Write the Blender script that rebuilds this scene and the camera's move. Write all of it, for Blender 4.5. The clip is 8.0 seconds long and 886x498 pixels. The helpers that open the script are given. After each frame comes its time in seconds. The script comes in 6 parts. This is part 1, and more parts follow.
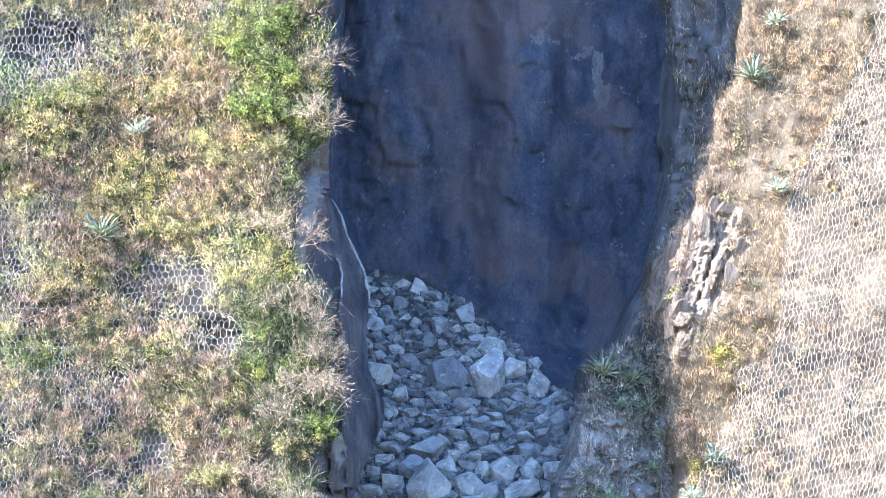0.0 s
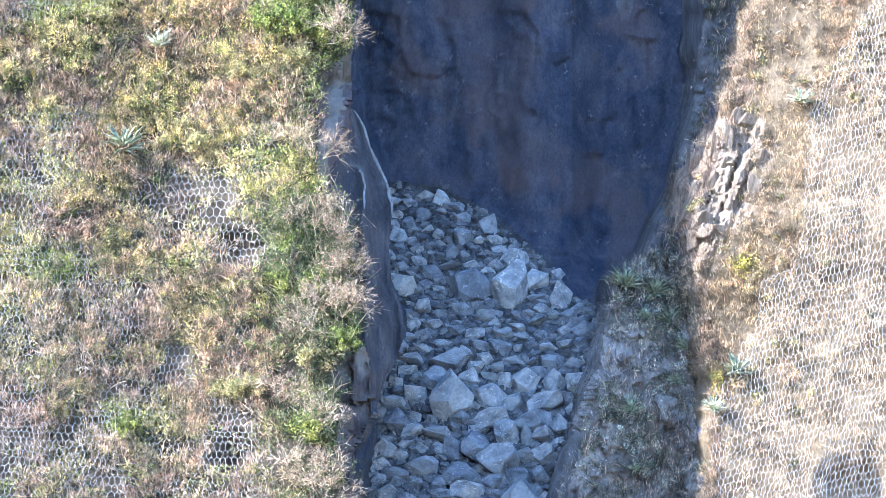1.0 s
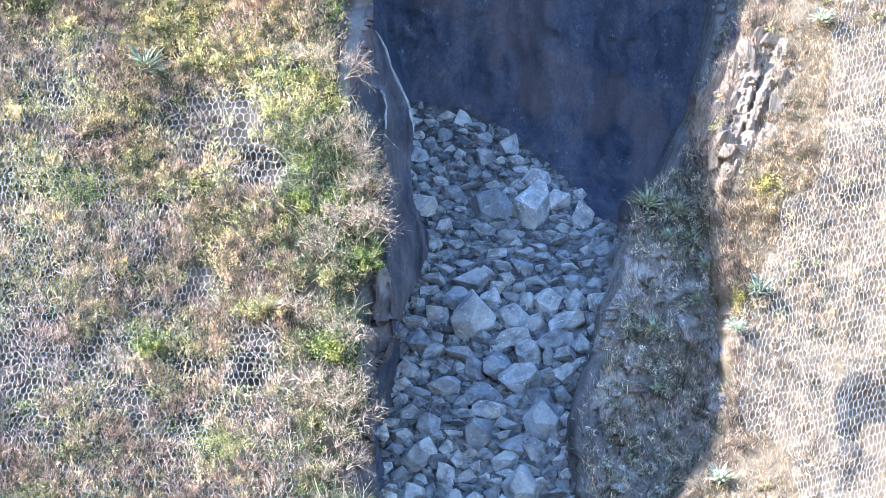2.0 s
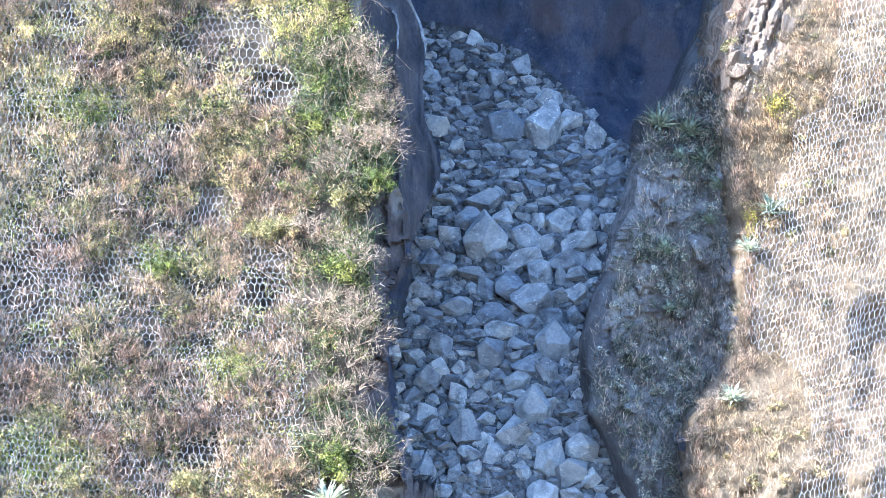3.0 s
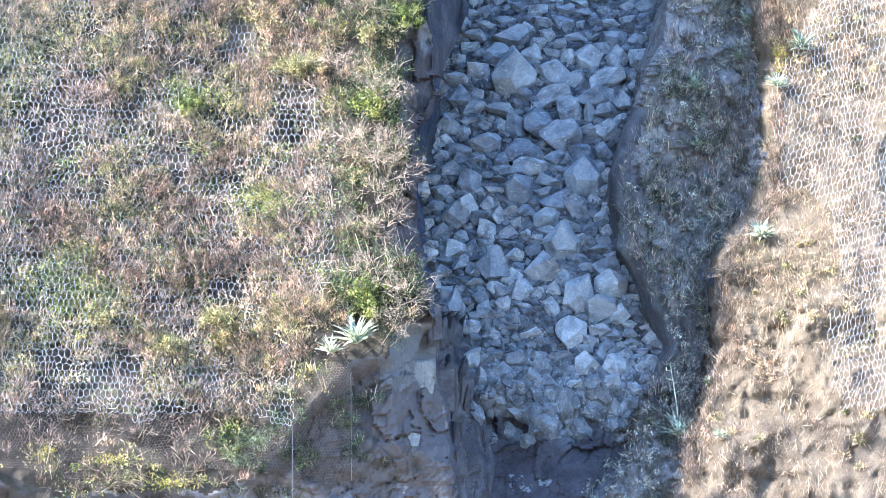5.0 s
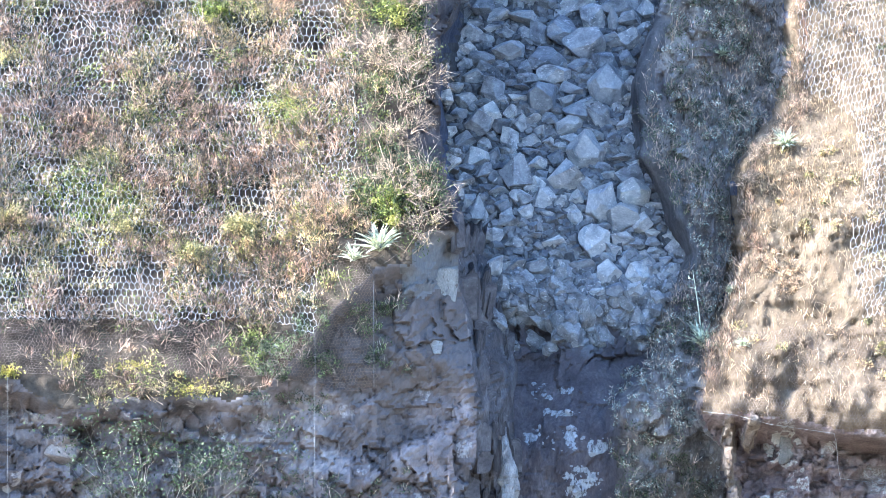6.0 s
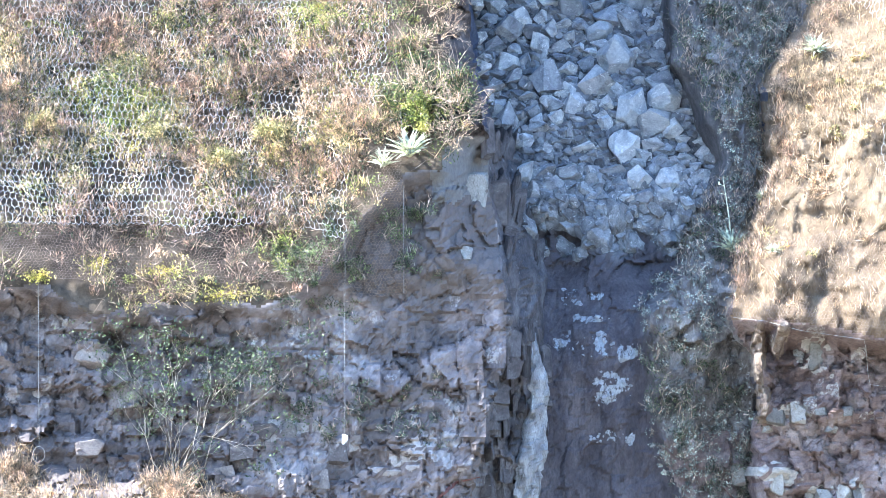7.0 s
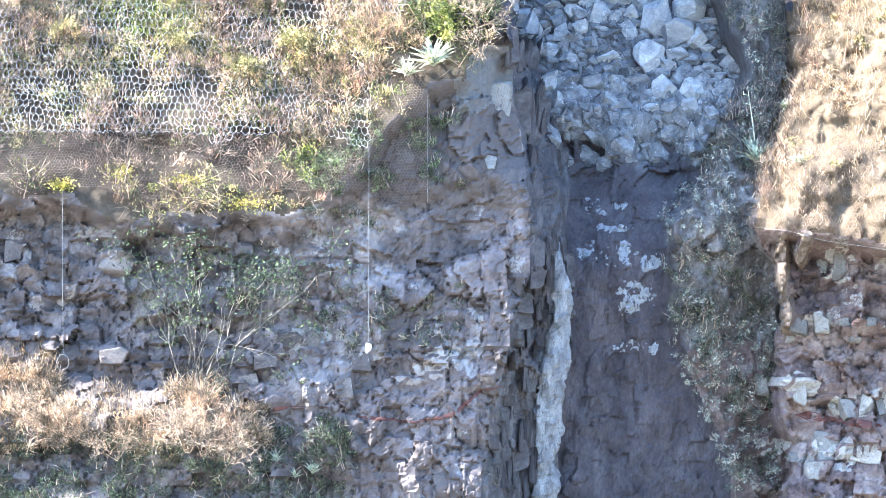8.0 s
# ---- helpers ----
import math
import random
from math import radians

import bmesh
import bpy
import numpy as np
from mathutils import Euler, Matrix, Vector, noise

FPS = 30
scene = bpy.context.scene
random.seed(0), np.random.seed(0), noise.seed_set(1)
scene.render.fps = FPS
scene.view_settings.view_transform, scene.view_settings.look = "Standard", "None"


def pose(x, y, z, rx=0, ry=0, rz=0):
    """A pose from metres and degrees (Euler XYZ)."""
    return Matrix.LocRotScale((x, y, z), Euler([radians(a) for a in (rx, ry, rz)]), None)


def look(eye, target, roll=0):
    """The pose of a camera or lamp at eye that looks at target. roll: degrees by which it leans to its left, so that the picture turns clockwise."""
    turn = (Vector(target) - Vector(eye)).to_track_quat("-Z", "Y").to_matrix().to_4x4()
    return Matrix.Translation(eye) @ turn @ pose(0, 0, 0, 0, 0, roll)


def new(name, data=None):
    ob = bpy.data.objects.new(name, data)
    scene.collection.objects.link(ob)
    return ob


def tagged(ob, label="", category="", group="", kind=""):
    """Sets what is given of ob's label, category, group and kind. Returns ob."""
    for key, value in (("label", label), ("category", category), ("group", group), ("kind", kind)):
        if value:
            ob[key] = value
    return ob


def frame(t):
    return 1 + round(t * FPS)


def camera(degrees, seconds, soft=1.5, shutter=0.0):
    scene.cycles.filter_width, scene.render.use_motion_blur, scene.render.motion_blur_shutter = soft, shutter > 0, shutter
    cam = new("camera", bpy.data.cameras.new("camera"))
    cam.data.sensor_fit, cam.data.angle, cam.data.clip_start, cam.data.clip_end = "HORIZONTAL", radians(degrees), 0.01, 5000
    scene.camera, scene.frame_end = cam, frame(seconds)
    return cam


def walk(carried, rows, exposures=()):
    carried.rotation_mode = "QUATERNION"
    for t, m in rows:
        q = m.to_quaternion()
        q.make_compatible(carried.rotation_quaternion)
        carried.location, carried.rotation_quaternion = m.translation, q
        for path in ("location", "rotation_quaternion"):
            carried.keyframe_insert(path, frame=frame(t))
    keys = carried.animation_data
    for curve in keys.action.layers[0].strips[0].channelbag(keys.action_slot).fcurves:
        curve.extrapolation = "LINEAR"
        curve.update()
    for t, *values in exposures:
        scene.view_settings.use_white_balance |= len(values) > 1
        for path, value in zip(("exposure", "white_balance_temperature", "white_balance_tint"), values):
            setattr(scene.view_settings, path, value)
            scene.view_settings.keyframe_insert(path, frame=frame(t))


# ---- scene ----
# ---------------------------------------------------------------- camera
EYE, RANGE = 1.6, 98.3          # eye height, and the way from the eye to the lower cliff's face (y = 0)
PITCH = radians(9.9)
cam = camera(13.0, 8.0, soft=0.85)
ROWS = [
    (0.0, 104.163, 0.000, -0.886), (0.5, 103.463, -0.022, -0.706), (1.0, 102.857, -0.040, -0.553), (1.5, 102.274, -0.031, -0.380),
    (2.8, 100.743, -0.026, -0.058), (3.0, 100.510, -0.001, -0.036), (3.5, 99.900, 0.000, 0.000), (4.0, 99.319, 0.017, 0.088),
    (4.5, 98.733, 0.037, 0.230), (4.7, 98.485, 0.020, 0.295), (6.0, 96.737, -0.249, 0.700), (6.5, 96.055, -0.320, 0.895),
    (7.0, 95.345, -0.359, 1.133), (7.5, 94.672, -0.422, 1.335), (8.0, 94.004, -0.534, 1.471),
]
walk(cam, [(t, pose(0, -RANGE, EYE, rx, ry, rz)) for t, rx, ry, rz in ROWS],
     exposures=[(0.0, 2.33, 4950, 10), (3.0, 2.28, 4870, 10), (4.5, 2.25, 4920, 10), (6.5, 2.5, 5090, 10), (8.0, 2.75, 5290, 10)])

# ---------------------------------------------------------------- world and sun
SUN = Vector((-0.72, -0.10, 0.66)).normalized()
world = bpy.data.worlds.new("sky")
scene.world = world
world.use_nodes = True
wt = world.node_tree
sky = wt.nodes.new("ShaderNodeTexSky")
sky.sky_type, sky.sun_disc = "NISHITA", False
sky.sun_elevation, sky.sun_rotation = math.asin(SUN.z), radians(262)
sky.dust_density, sky.ozone_density = 0.6, 2.0
wt.links.new(sky.outputs[0], wt.nodes["Background"].inputs[0])
wt.nodes["Background"].inputs[1].default_value = 0.15
sun = new("sun", bpy.data.lights.new("sun", "SUN"))
sun.data.energy, sun.data.angle, sun.data.color = 5.0, radians(0.5), (1.0, 0.88, 0.71)
sun.matrix_world = look(SUN * 200, (0, 0, 0))

# ---------------------------------------------------------------- materials
def material(name, build):
    m = bpy.data.materials.new(name)
    m.use_nodes = True
    t = m.node_tree
    build(t, t.nodes["Principled BSDF"])
    return m


def node(t, kind, **values):
    n = t.nodes.new("ShaderNode" + kind)
    for key, value in values.items():
        n.inputs[key].default_value = value
    return n


def ramp(t, source, stops):
    r = t.nodes.new("ShaderNodeValToRGB")
    while len(r.color_ramp.elements) < len(stops):
        r.color_ramp.elements.new(0.5)
    for e, (p, c) in zip(r.color_ramp.elements, stops):
        e.position, e.color = p, (*c, 1)
    t.links.new(source, r.inputs[0])
    return r.outputs[0]


def mix(t, a, b, fac, mode="MIX"):
    n = t.nodes.new("ShaderNodeMix")
    n.data_type, n.blend_type = "RGBA", mode
    for value, slot in ((fac, n.inputs[0]), (a, n.inputs[6]), (b, n.inputs[7])):
        if isinstance(value, bpy.types.NodeSocket):
            t.links.new(value, slot)
        else:
            slot.default_value = (*value, 1) if isinstance(value, tuple) else value
    return n.outputs[2]


def rock(name, dark, mid, light, pale=None, pale_at=0.66, stretch=(1, 1, 1), size=1.0, bump=0.5, loose=False, grain_mix=0.8, stones=None, broken=1.42, vary=False, dust=None):
    """Weathered stone: broad stains, grain, pale crusts, fine relief. loose: shifts the pattern from stone to stone. stones: the colour of the paler stones and crusts that the mesh marks."""
    def build(t, s):
        co = t.nodes.new("ShaderNodeTexCoord").outputs["Object"]
        mp = node(t, "Mapping", Scale=stretch)
        t.links.new(co, mp.inputs[0])
        v = mp.outputs[0]
        info = t.nodes.new("ShaderNodeObjectInfo").outputs["Random"] if loose else t.nodes.new("ShaderNodeNewGeometry").outputs["Random Per Island"]
        if loose:
            add = t.nodes.new("ShaderNodeVectorMath")
            add.operation = "MULTIPLY_ADD"
            add.inputs[1].default_value, add.inputs[2].default_value = (1, 1, 1), (0, 0, 0)
            t.links.new(v, add.inputs[0])
            comb = t.nodes.new("ShaderNodeCombineXYZ")
            mul = t.nodes.new("ShaderNodeMath")
            mul.operation = "MULTIPLY"
            mul.inputs[1].default_value = 40.0
            t.links.new(info, mul.inputs[0])
            for k in range(3):
                t.links.new(mul.outputs[0], comb.inputs[k])
            t.links.new(comb.outputs[0], add.inputs[2])
            v = add.outputs[0]
        big = node(t, "TexNoise", Scale=0.55 / size, Detail=6.0, Roughness=0.62, Distortion=0.4)
        fine = node(t, "TexNoise", Scale=6.0 / size, Detail=7.0, Roughness=0.7)
        spot = node(t, "TexNoise", Scale=2.1 / size, Detail=8.0, Roughness=0.72, Distortion=0.6)
        grain = node(t, "TexNoise", Scale=22.0 / size, Detail=4.0, Roughness=0.7)
        for n in (big, fine, spot, grain):
            t.links.new(v, n.inputs["Vector"])
        c = ramp(t, big.outputs[0], [(0.32, dark), (0.5, mid), (0.68, light)])
        g = ramp(t, fine.outputs[0], [(0.3, (0.55, 0.55, 0.56)), (0.7, (1.35, 1.33, 1.3))])
        c = mix(t, c, g, grain_mix, "MULTIPLY")
        if pale:
            k = ramp(t, spot.outputs[0], [(pale_at, (0, 0, 0)), (pale_at + 0.06, (1, 1, 1))])
            c = mix(t, c, pale, k)
        if stones:
            mark = t.nodes.new("ShaderNodeAttribute")
            mark.attribute_name = "stone"
            chips = node(t, "TexNoise", Scale=7.0, Detail=6.0, Roughness=0.75)
            t.links.new(v, chips.inputs["Vector"])
            worn = t.nodes.new("ShaderNodeMath")
            worn.operation = "MULTIPLY_ADD"
            worn.inputs[1].default_value = 0.85
            t.links.new(chips.outputs[0], worn.inputs[0])
            half = t.nodes.new("ShaderNodeMath")
            half.operation = "MULTIPLY"
            half.inputs[1].default_value = 0.5
            t.links.new(mark.outputs["Fac"], half.inputs[0])
            t.links.new(half.outputs[0], worn.inputs[2])
            c = mix(t, c, mix(t, stones, g, 0.8, "MULTIPLY"), ramp(t, worn.outputs[0], [(broken * 0.5, (0, 0, 0)), (broken * 0.5 + 0.07, (1, 1, 1))]))
        if dust:
            veil = t.nodes.new("ShaderNodeAttribute")
            veil.attribute_name = "dust"
            c = mix(t, c, mix(t, dust, g, 0.5, "MULTIPLY"), veil.outputs["Fac"])
        var = ramp(t, info, [(0.0, (0.62, 0.64, 0.68)), (1.0, (1.22, 1.2, 1.15))]) if loose or vary else None
        if var:
            c = mix(t, c, var, 1.0, "MULTIPLY")
        t.links.new(c, s.inputs["Base Color"])
        s.inputs["Roughness"].default_value = 0.88
        s.inputs["Specular IOR Level"].default_value = 0.25
        h = t.nodes.new("ShaderNodeMath")
        h.operation = "ADD"
        t.links.new(fine.outputs[0], h.inputs[0])
        t.links.new(grain.outputs[0], h.inputs[1])
        b = node(t, "Bump", Strength=bump, Distance=0.12 * size)
        t.links.new(h.outputs[0], b.inputs["Height"])
        t.links.new(b.outputs[0], s.inputs["Normal"])
    return material(name, build)


def leafy(name, one, two, glow=0.35, rough=0.6, patch=None):
    """Leaf or straw: colour from leaf to leaf and from patch to patch; some light comes through."""
    def build(t, s):
        isl = t.nodes.new("ShaderNodeNewGeometry").outputs["Random Per Island"]
        co = t.nodes.new("ShaderNodeTexCoord").outputs["Object"]
        n = node(t, "TexNoise", Scale=0.9, Detail=4.0, Roughness=0.6)
        t.links.new(co, n.inputs["Vector"])
        c = mix(t, one, two, isl)
        if patch:
            c = mix(t, c, patch, ramp(t, n.outputs[0], [(0.48, (0, 0, 0)), (0.66, (1, 1, 1))]))
        c = mix(t, c, ramp(t, isl, [(0.0, (0.42, 0.43, 0.44)), (1.0, (1.4, 1.38, 1.35))]), 1.0, "MULTIPLY")
        plant = node(t, "TexNoise", Scale=3.2, Detail=3.0, Roughness=0.6)
        t.links.new(co, plant.inputs["Vector"])
        c = mix(t, c, ramp(t, plant.outputs[0], [(0.40, (0.34, 0.37, 0.38)), (0.61, (1.62, 1.57, 1.5))]), 1.0, "MULTIPLY")
        t.links.new(c, s.inputs["Base Color"])
        s.inputs["Roughness"].default_value = rough
        s.inputs["Specular IOR Level"].default_value = 0.5
        tr = t.nodes.new("ShaderNodeBsdfTranslucent")
        t.links.new(c, tr.inputs[0])
        mx = t.nodes.new("ShaderNodeMixShader")
        mx.inputs[0].default_value = glow
        t.links.new(s.outputs[0], mx.inputs[1])
        t.links.new(tr.outputs[0], mx.inputs[2])
        t.links.new(mx.outputs[0], t.nodes["Material Output"].inputs[0])
    return material(name, build)


def plain(name, one, two, scale=8.0, rough=0.6, metal=0.0):
    def build(t, s):
        n = node(t, "TexNoise", Scale=scale, Detail=5.0, Roughness=0.65)
        co = t.nodes.new("ShaderNodeTexCoord").outputs["Object"]
        t.links.new(co, n.inputs["Vector"])
        t.links.new(ramp(t, n.outputs[0], [(0.3, one), (0.7, two)]), s.inputs["Base Color"])
        s.inputs["Roughness"].default_value, s.inputs["Metallic"].default_value = rough, metal
        b = node(t, "Bump", Strength=0.3, Distance=0.02)
        t.links.new(n.outputs[0], b.inputs["Height"])
        t.links.new(b.outputs[0], s.inputs["Normal"])
    return material(name, build)


M_SOIL = rock("slope_soil", (0.055, 0.045, 0.032), (0.11, 0.085, 0.06), (0.21, 0.165, 0.115), bump=0.9)
M_DRY = rock("dry_earth", (0.13, 0.092, 0.056), (0.215, 0.157, 0.098), (0.31, 0.238, 0.155), (0.115, 0.08, 0.05), 0.60, (1, 1, 0.6), 0.45, 1.0)
M_LOWER = rock("basalt_cliff", (0.066, 0.055, 0.05), (0.165, 0.138, 0.129), (0.285, 0.246, 0.23), (0.40, 0.36, 0.335), 0.69, (1, 1, 1.2), 0.6, 0.45, grain_mix=0.6, stones=(0.29, 0.255, 0.225), dust=(0.10, 0.083, 0.075))
M_SMOOTH = rock("smooth_cliff", (0.095, 0.078, 0.071), (0.235, 0.195, 0.181), (0.37, 0.322, 0.298), (0.44, 0.40, 0.372), 0.68, (1, 1, 0.7), 0.8, 0.4, grain_mix=0.6, stones=(0.40, 0.36, 0.33), dust=(0.14, 0.118, 0.108))
M_FLANK = rock("brown_flank", (0.055, 0.046, 0.045), (0.105, 0.087, 0.082), (0.18, 0.152, 0.143), (0.30, 0.275, 0.255), 0.67, (1.3, 1.3, 0.5), 0.5, 0.9, dust=(0.23, 0.218, 0.208))
M_LOWGULLY = rock("dusty_gully_rock", (0.075, 0.063, 0.066), (0.125, 0.107, 0.11), (0.185, 0.16, 0.162), (0.34, 0.335, 0.335), 0.70, (1.2, 1.2, 0.6), 0.5, 0.9, stones=(0.46, 0.465, 0.47), broken=1.64)
M_SIDE = rock("streaked_side_rock", (0.075, 0.066, 0.066), (0.16, 0.143, 0.14), (0.29, 0.268, 0.258), (0.42, 0.41, 0.39), 0.62, (2.2, 0.5, 0.8), 0.45, 1.0)
M_DYKE = rock("pale_dyke_rock", (0.21, 0.20, 0.195), (0.38, 0.37, 0.36), (0.58, 0.57, 0.55), (0.17, 0.15, 0.14), 0.58, (1.6, 1, 0.6), 0.2, 1.0)
M_RIGHT = rock("red_brown_cliff", (0.14, 0.10, 0.09), (0.31, 0.23, 0.205), (0.50, 0.41, 0.365), (0.60, 0.55, 0.49), 0.67, (1, 1, 1.2), 0.7, 0.9, stones=(0.64, 0.59, 0.52))
# base tones darkened and blued to carry the gully's skylit shade
M_GULLY = rock("shade_tinted_gully_rock", (0.046, 0.057, 0.092), (0.090, 0.097, 0.135), (0.155, 0.151, 0.176), (0.25, 0.245, 0.262), 0.65, (1.2, 1.2, 0.7), 0.5, 1.0, stones=(0.22, 0.217, 0.23), broken=1.62, dust=(0.168, 0.136, 0.14))
M_FIN = rock("fin_rock", (0.055, 0.054, 0.064), (0.10, 0.094, 0.102), (0.165, 0.152, 0.155), (0.26, 0.25, 0.245), 0.66, (1.6, 1.2, 0.5), 0.5, 1.0)
# darker copy of the outcrop rock; also colours the edge's painted shadow band
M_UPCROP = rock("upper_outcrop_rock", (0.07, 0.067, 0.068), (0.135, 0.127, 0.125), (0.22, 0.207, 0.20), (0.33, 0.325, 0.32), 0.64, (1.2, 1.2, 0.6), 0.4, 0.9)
M_CROP = rock("lichened_outcrop", (0.13, 0.113, 0.10), (0.27, 0.24, 0.215), (0.44, 0.40, 0.36), (0.64, 0.645, 0.62), 0.585, (1.2, 1.2, 0.8), 0.33, 1.0, dust=(0.125, 0.107, 0.11))
# far darker than the boulders' stone, so that gaps down to it read as shade
M_BED = rock("crushed_stone", (0.05, 0.05, 0.055), (0.09, 0.09, 0.095), (0.15, 0.15, 0.155), size=0.4, bump=0.9)
M_BOULDER = rock("grey_boulder", (0.235, 0.233, 0.24), (0.50, 0.495, 0.495), (0.72, 0.71, 0.69), (0.86, 0.84, 0.81), 0.57, size=0.3, bump=0.9, loose=True, grain_mix=0.65)
M_BOULDERPALE = rock("pale_boulder", (0.32, 0.318, 0.32), (0.54, 0.535, 0.525), (0.73, 0.72, 0.695), (0.86, 0.84, 0.81), 0.58, size=0.34, bump=0.9, loose=True, grain_mix=0.6)
# boulder stone toned down to put shade between the boulders
M_RUBBLE = rock("grey_rubble", (0.10, 0.10, 0.105), (0.22, 0.218, 0.222), (0.40, 0.392, 0.385), (0.58, 0.57, 0.55), 0.6, size=0.3, bump=0.6, vary=True)
M_CHIP = rock("white_chip", (0.22, 0.22, 0.23), (0.34, 0.34, 0.35), (0.48, 0.48, 0.48), size=0.3, bump=0.4)
M_PALE = rock("pale_stone", (0.25, 0.228, 0.20), (0.39, 0.362, 0.32), (0.51, 0.478, 0.43), (0.19, 0.155, 0.13), 0.57, size=0.35, bump=0.7, loose=True)
M_BLOCK = rock("brown_block", (0.15, 0.12, 0.105), (0.25, 0.21, 0.185), (0.35, 0.305, 0.27), (0.44, 0.40, 0.36), 0.6, size=0.5, bump=0.6, loose=True)
M_LITROCK = rock("ochre_column_rock", (0.17, 0.12, 0.085), (0.31, 0.235, 0.17), (0.46, 0.37, 0.285), (0.54, 0.46, 0.37), 0.62, (1.6, 1.6, 0.5), 0.35, 1.0)
M_CLAY = rock("red_clay", (0.13, 0.06, 0.05), (0.19, 0.085, 0.07), (0.25, 0.12, 0.095), size=0.5, bump=0.6)
M_BEDROCK = rock("fractured_grey_bedrock", (0.12, 0.12, 0.125), (0.29, 0.289, 0.29), (0.50, 0.492, 0.48), (0.72, 0.71, 0.69), 0.58, size=0.26, bump=1.0, grain_mix=0.75, dust=(0.115, 0.098, 0.10))
M_GROUND = rock("verge_ground", (0.10, 0.09, 0.07), (0.18, 0.16, 0.12), (0.27, 0.24, 0.18), bump=0.4)
M_GREEN = leafy("green_leaf", (0.11, 0.16, 0.035), (0.37, 0.41, 0.11), 0.38, rough=0.45, patch=(0.52, 0.50, 0.14))
# darker copy of the green leaf; the rim's shade is in its colour
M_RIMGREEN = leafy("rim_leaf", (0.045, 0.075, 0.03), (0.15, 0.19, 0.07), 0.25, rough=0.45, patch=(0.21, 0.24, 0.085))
M_OLIVE = leafy("olive_leaf", (0.20, 0.205, 0.07), (0.60, 0.53, 0.24), 0.3, rough=0.45, patch=(0.58, 0.43, 0.23))
# dull green leaf darkened to hold the shade of plants out of the sun
M_DARKGREEN = leafy("shade_leaf", (0.08, 0.11, 0.06), (0.17, 0.20, 0.11), 0.25)
# dark leaf tone that paints shade between the clumps
M_UNDER = leafy("gap_shade_leaf", (0.045, 0.075, 0.045), (0.12, 0.16, 0.08), 0.2)
# yellower, brightened copy of the olive leaf, with sun put into its colour
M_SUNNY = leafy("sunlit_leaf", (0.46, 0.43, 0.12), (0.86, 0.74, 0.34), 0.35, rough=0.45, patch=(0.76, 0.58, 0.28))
M_LIPLEAF = leafy("lip_leaf", (0.07, 0.10, 0.04), (0.20, 0.25, 0.11), 0.25)
M_RUSSET = leafy("russet_stem", (0.20, 0.125, 0.09), (0.54, 0.39, 0.29), 0.15, patch=(0.35, 0.225, 0.16))
M_GREYGREEN = leafy("grey_green_leaf", (0.27, 0.30, 0.25), (0.62, 0.66, 0.58), 0.2)
M_CLIFFLEAF = leafy("cliff_shrub_leaf", (0.04, 0.065, 0.025), (0.10, 0.135, 0.05), 0.1)
M_STRAW = leafy("straw", (0.36, 0.26, 0.15), (0.67, 0.53, 0.335), 0.25, rough=0.55, patch=(0.44, 0.31, 0.20))
M_STALK = leafy("pale_stalk", (0.38, 0.28, 0.17), (0.74, 0.59, 0.40), 0.25, rough=0.55, patch=(0.46, 0.32, 0.22))
M_DULL = leafy("dull_grass", (0.25, 0.195, 0.15), (0.52, 0.42, 0.335), 0.2)
M_YELLOW = leafy("yellow_flower", (0.50, 0.46, 0.07), (0.66, 0.58, 0.16), 0.35)
M_TWIG = leafy("dry_twig", (0.35, 0.255, 0.175), (0.68, 0.525, 0.375), 0.05, 0.8)
M_TWIGPALE = leafy("bleached_twig", (0.18, 0.16, 0.135), (0.30, 0.27, 0.23), 0.05, 0.8)
M_AGAVE = leafy("agave_leaf", (0.21, 0.24, 0.15), (0.36, 0.39, 0.27), 0.1, 0.45)
M_AGAVEPALE = leafy("pale_agave_leaf", (0.50, 0.53, 0.36), (0.66, 0.67, 0.49), 0.15, 0.45)
M_WIRE = plain("galvanised_wire", (0.52, 0.515, 0.505), (0.68, 0.67, 0.645), 5.0, 0.5, 0.2)
M_RUST = plain("rusty_wire", (0.19, 0.135, 0.10), (0.31, 0.24, 0.185), 5.0, 0.6, 0.2)
M_ROPE = plain("rope_fibre", (0.26, 0.255, 0.24), (0.37, 0.36, 0.34), 20.0, 0.8)
M_BAG = plain("white_sacking", (0.50, 0.50, 0.48), (0.62, 0.61, 0.58), 14.0, 0.8)

# ---------------------------------------------------------------- noise
def lattice(ix, iy, iz, seed):
    h = (ix * 374761393 + iy * 668265263 + iz * 2147483647 + seed * 974634777) & 0xFFFFFFFF
    h = ((h ^ (h >> 13)) * 1274126177) & 0xFFFFFFFF
    h = ((h ^ (h >> 15)) * 2246822519) & 0xFFFFFFFF
    return ((h ^ (h >> 16)) & 0xFFFFFF) / float(0xFFFFFF)


def vnoise(x, y, seed):
    ix, iy = np.floor(x).astype(np.int64), np.floor(y).astype(np.int64)
    fx, fy = x - ix, y - iy
    fx, fy = fx * fx * (3 - 2 * fx), fy * fy * (3 - 2 * fy)
    n = lambda i, j: lattice(ix + i, iy + j, 0 * ix, seed)
    return (n(0, 0) * (1 - fx) + n(1, 0) * fx) * (1 - fy) + (n(0, 1) * (1 - fx) + n(1, 1) * fx) * fy


def fbm(x, y, seed, octaves=5):
    total, amp = 0 * x, 0.5
    for k in range(octaves):
        total, amp, x, y = total + amp * (vnoise(x, y, seed + k) - 0.5), amp * 0.5, x * 2.03 + 11.3, y * 2.03 + 5.7
    return total * 2


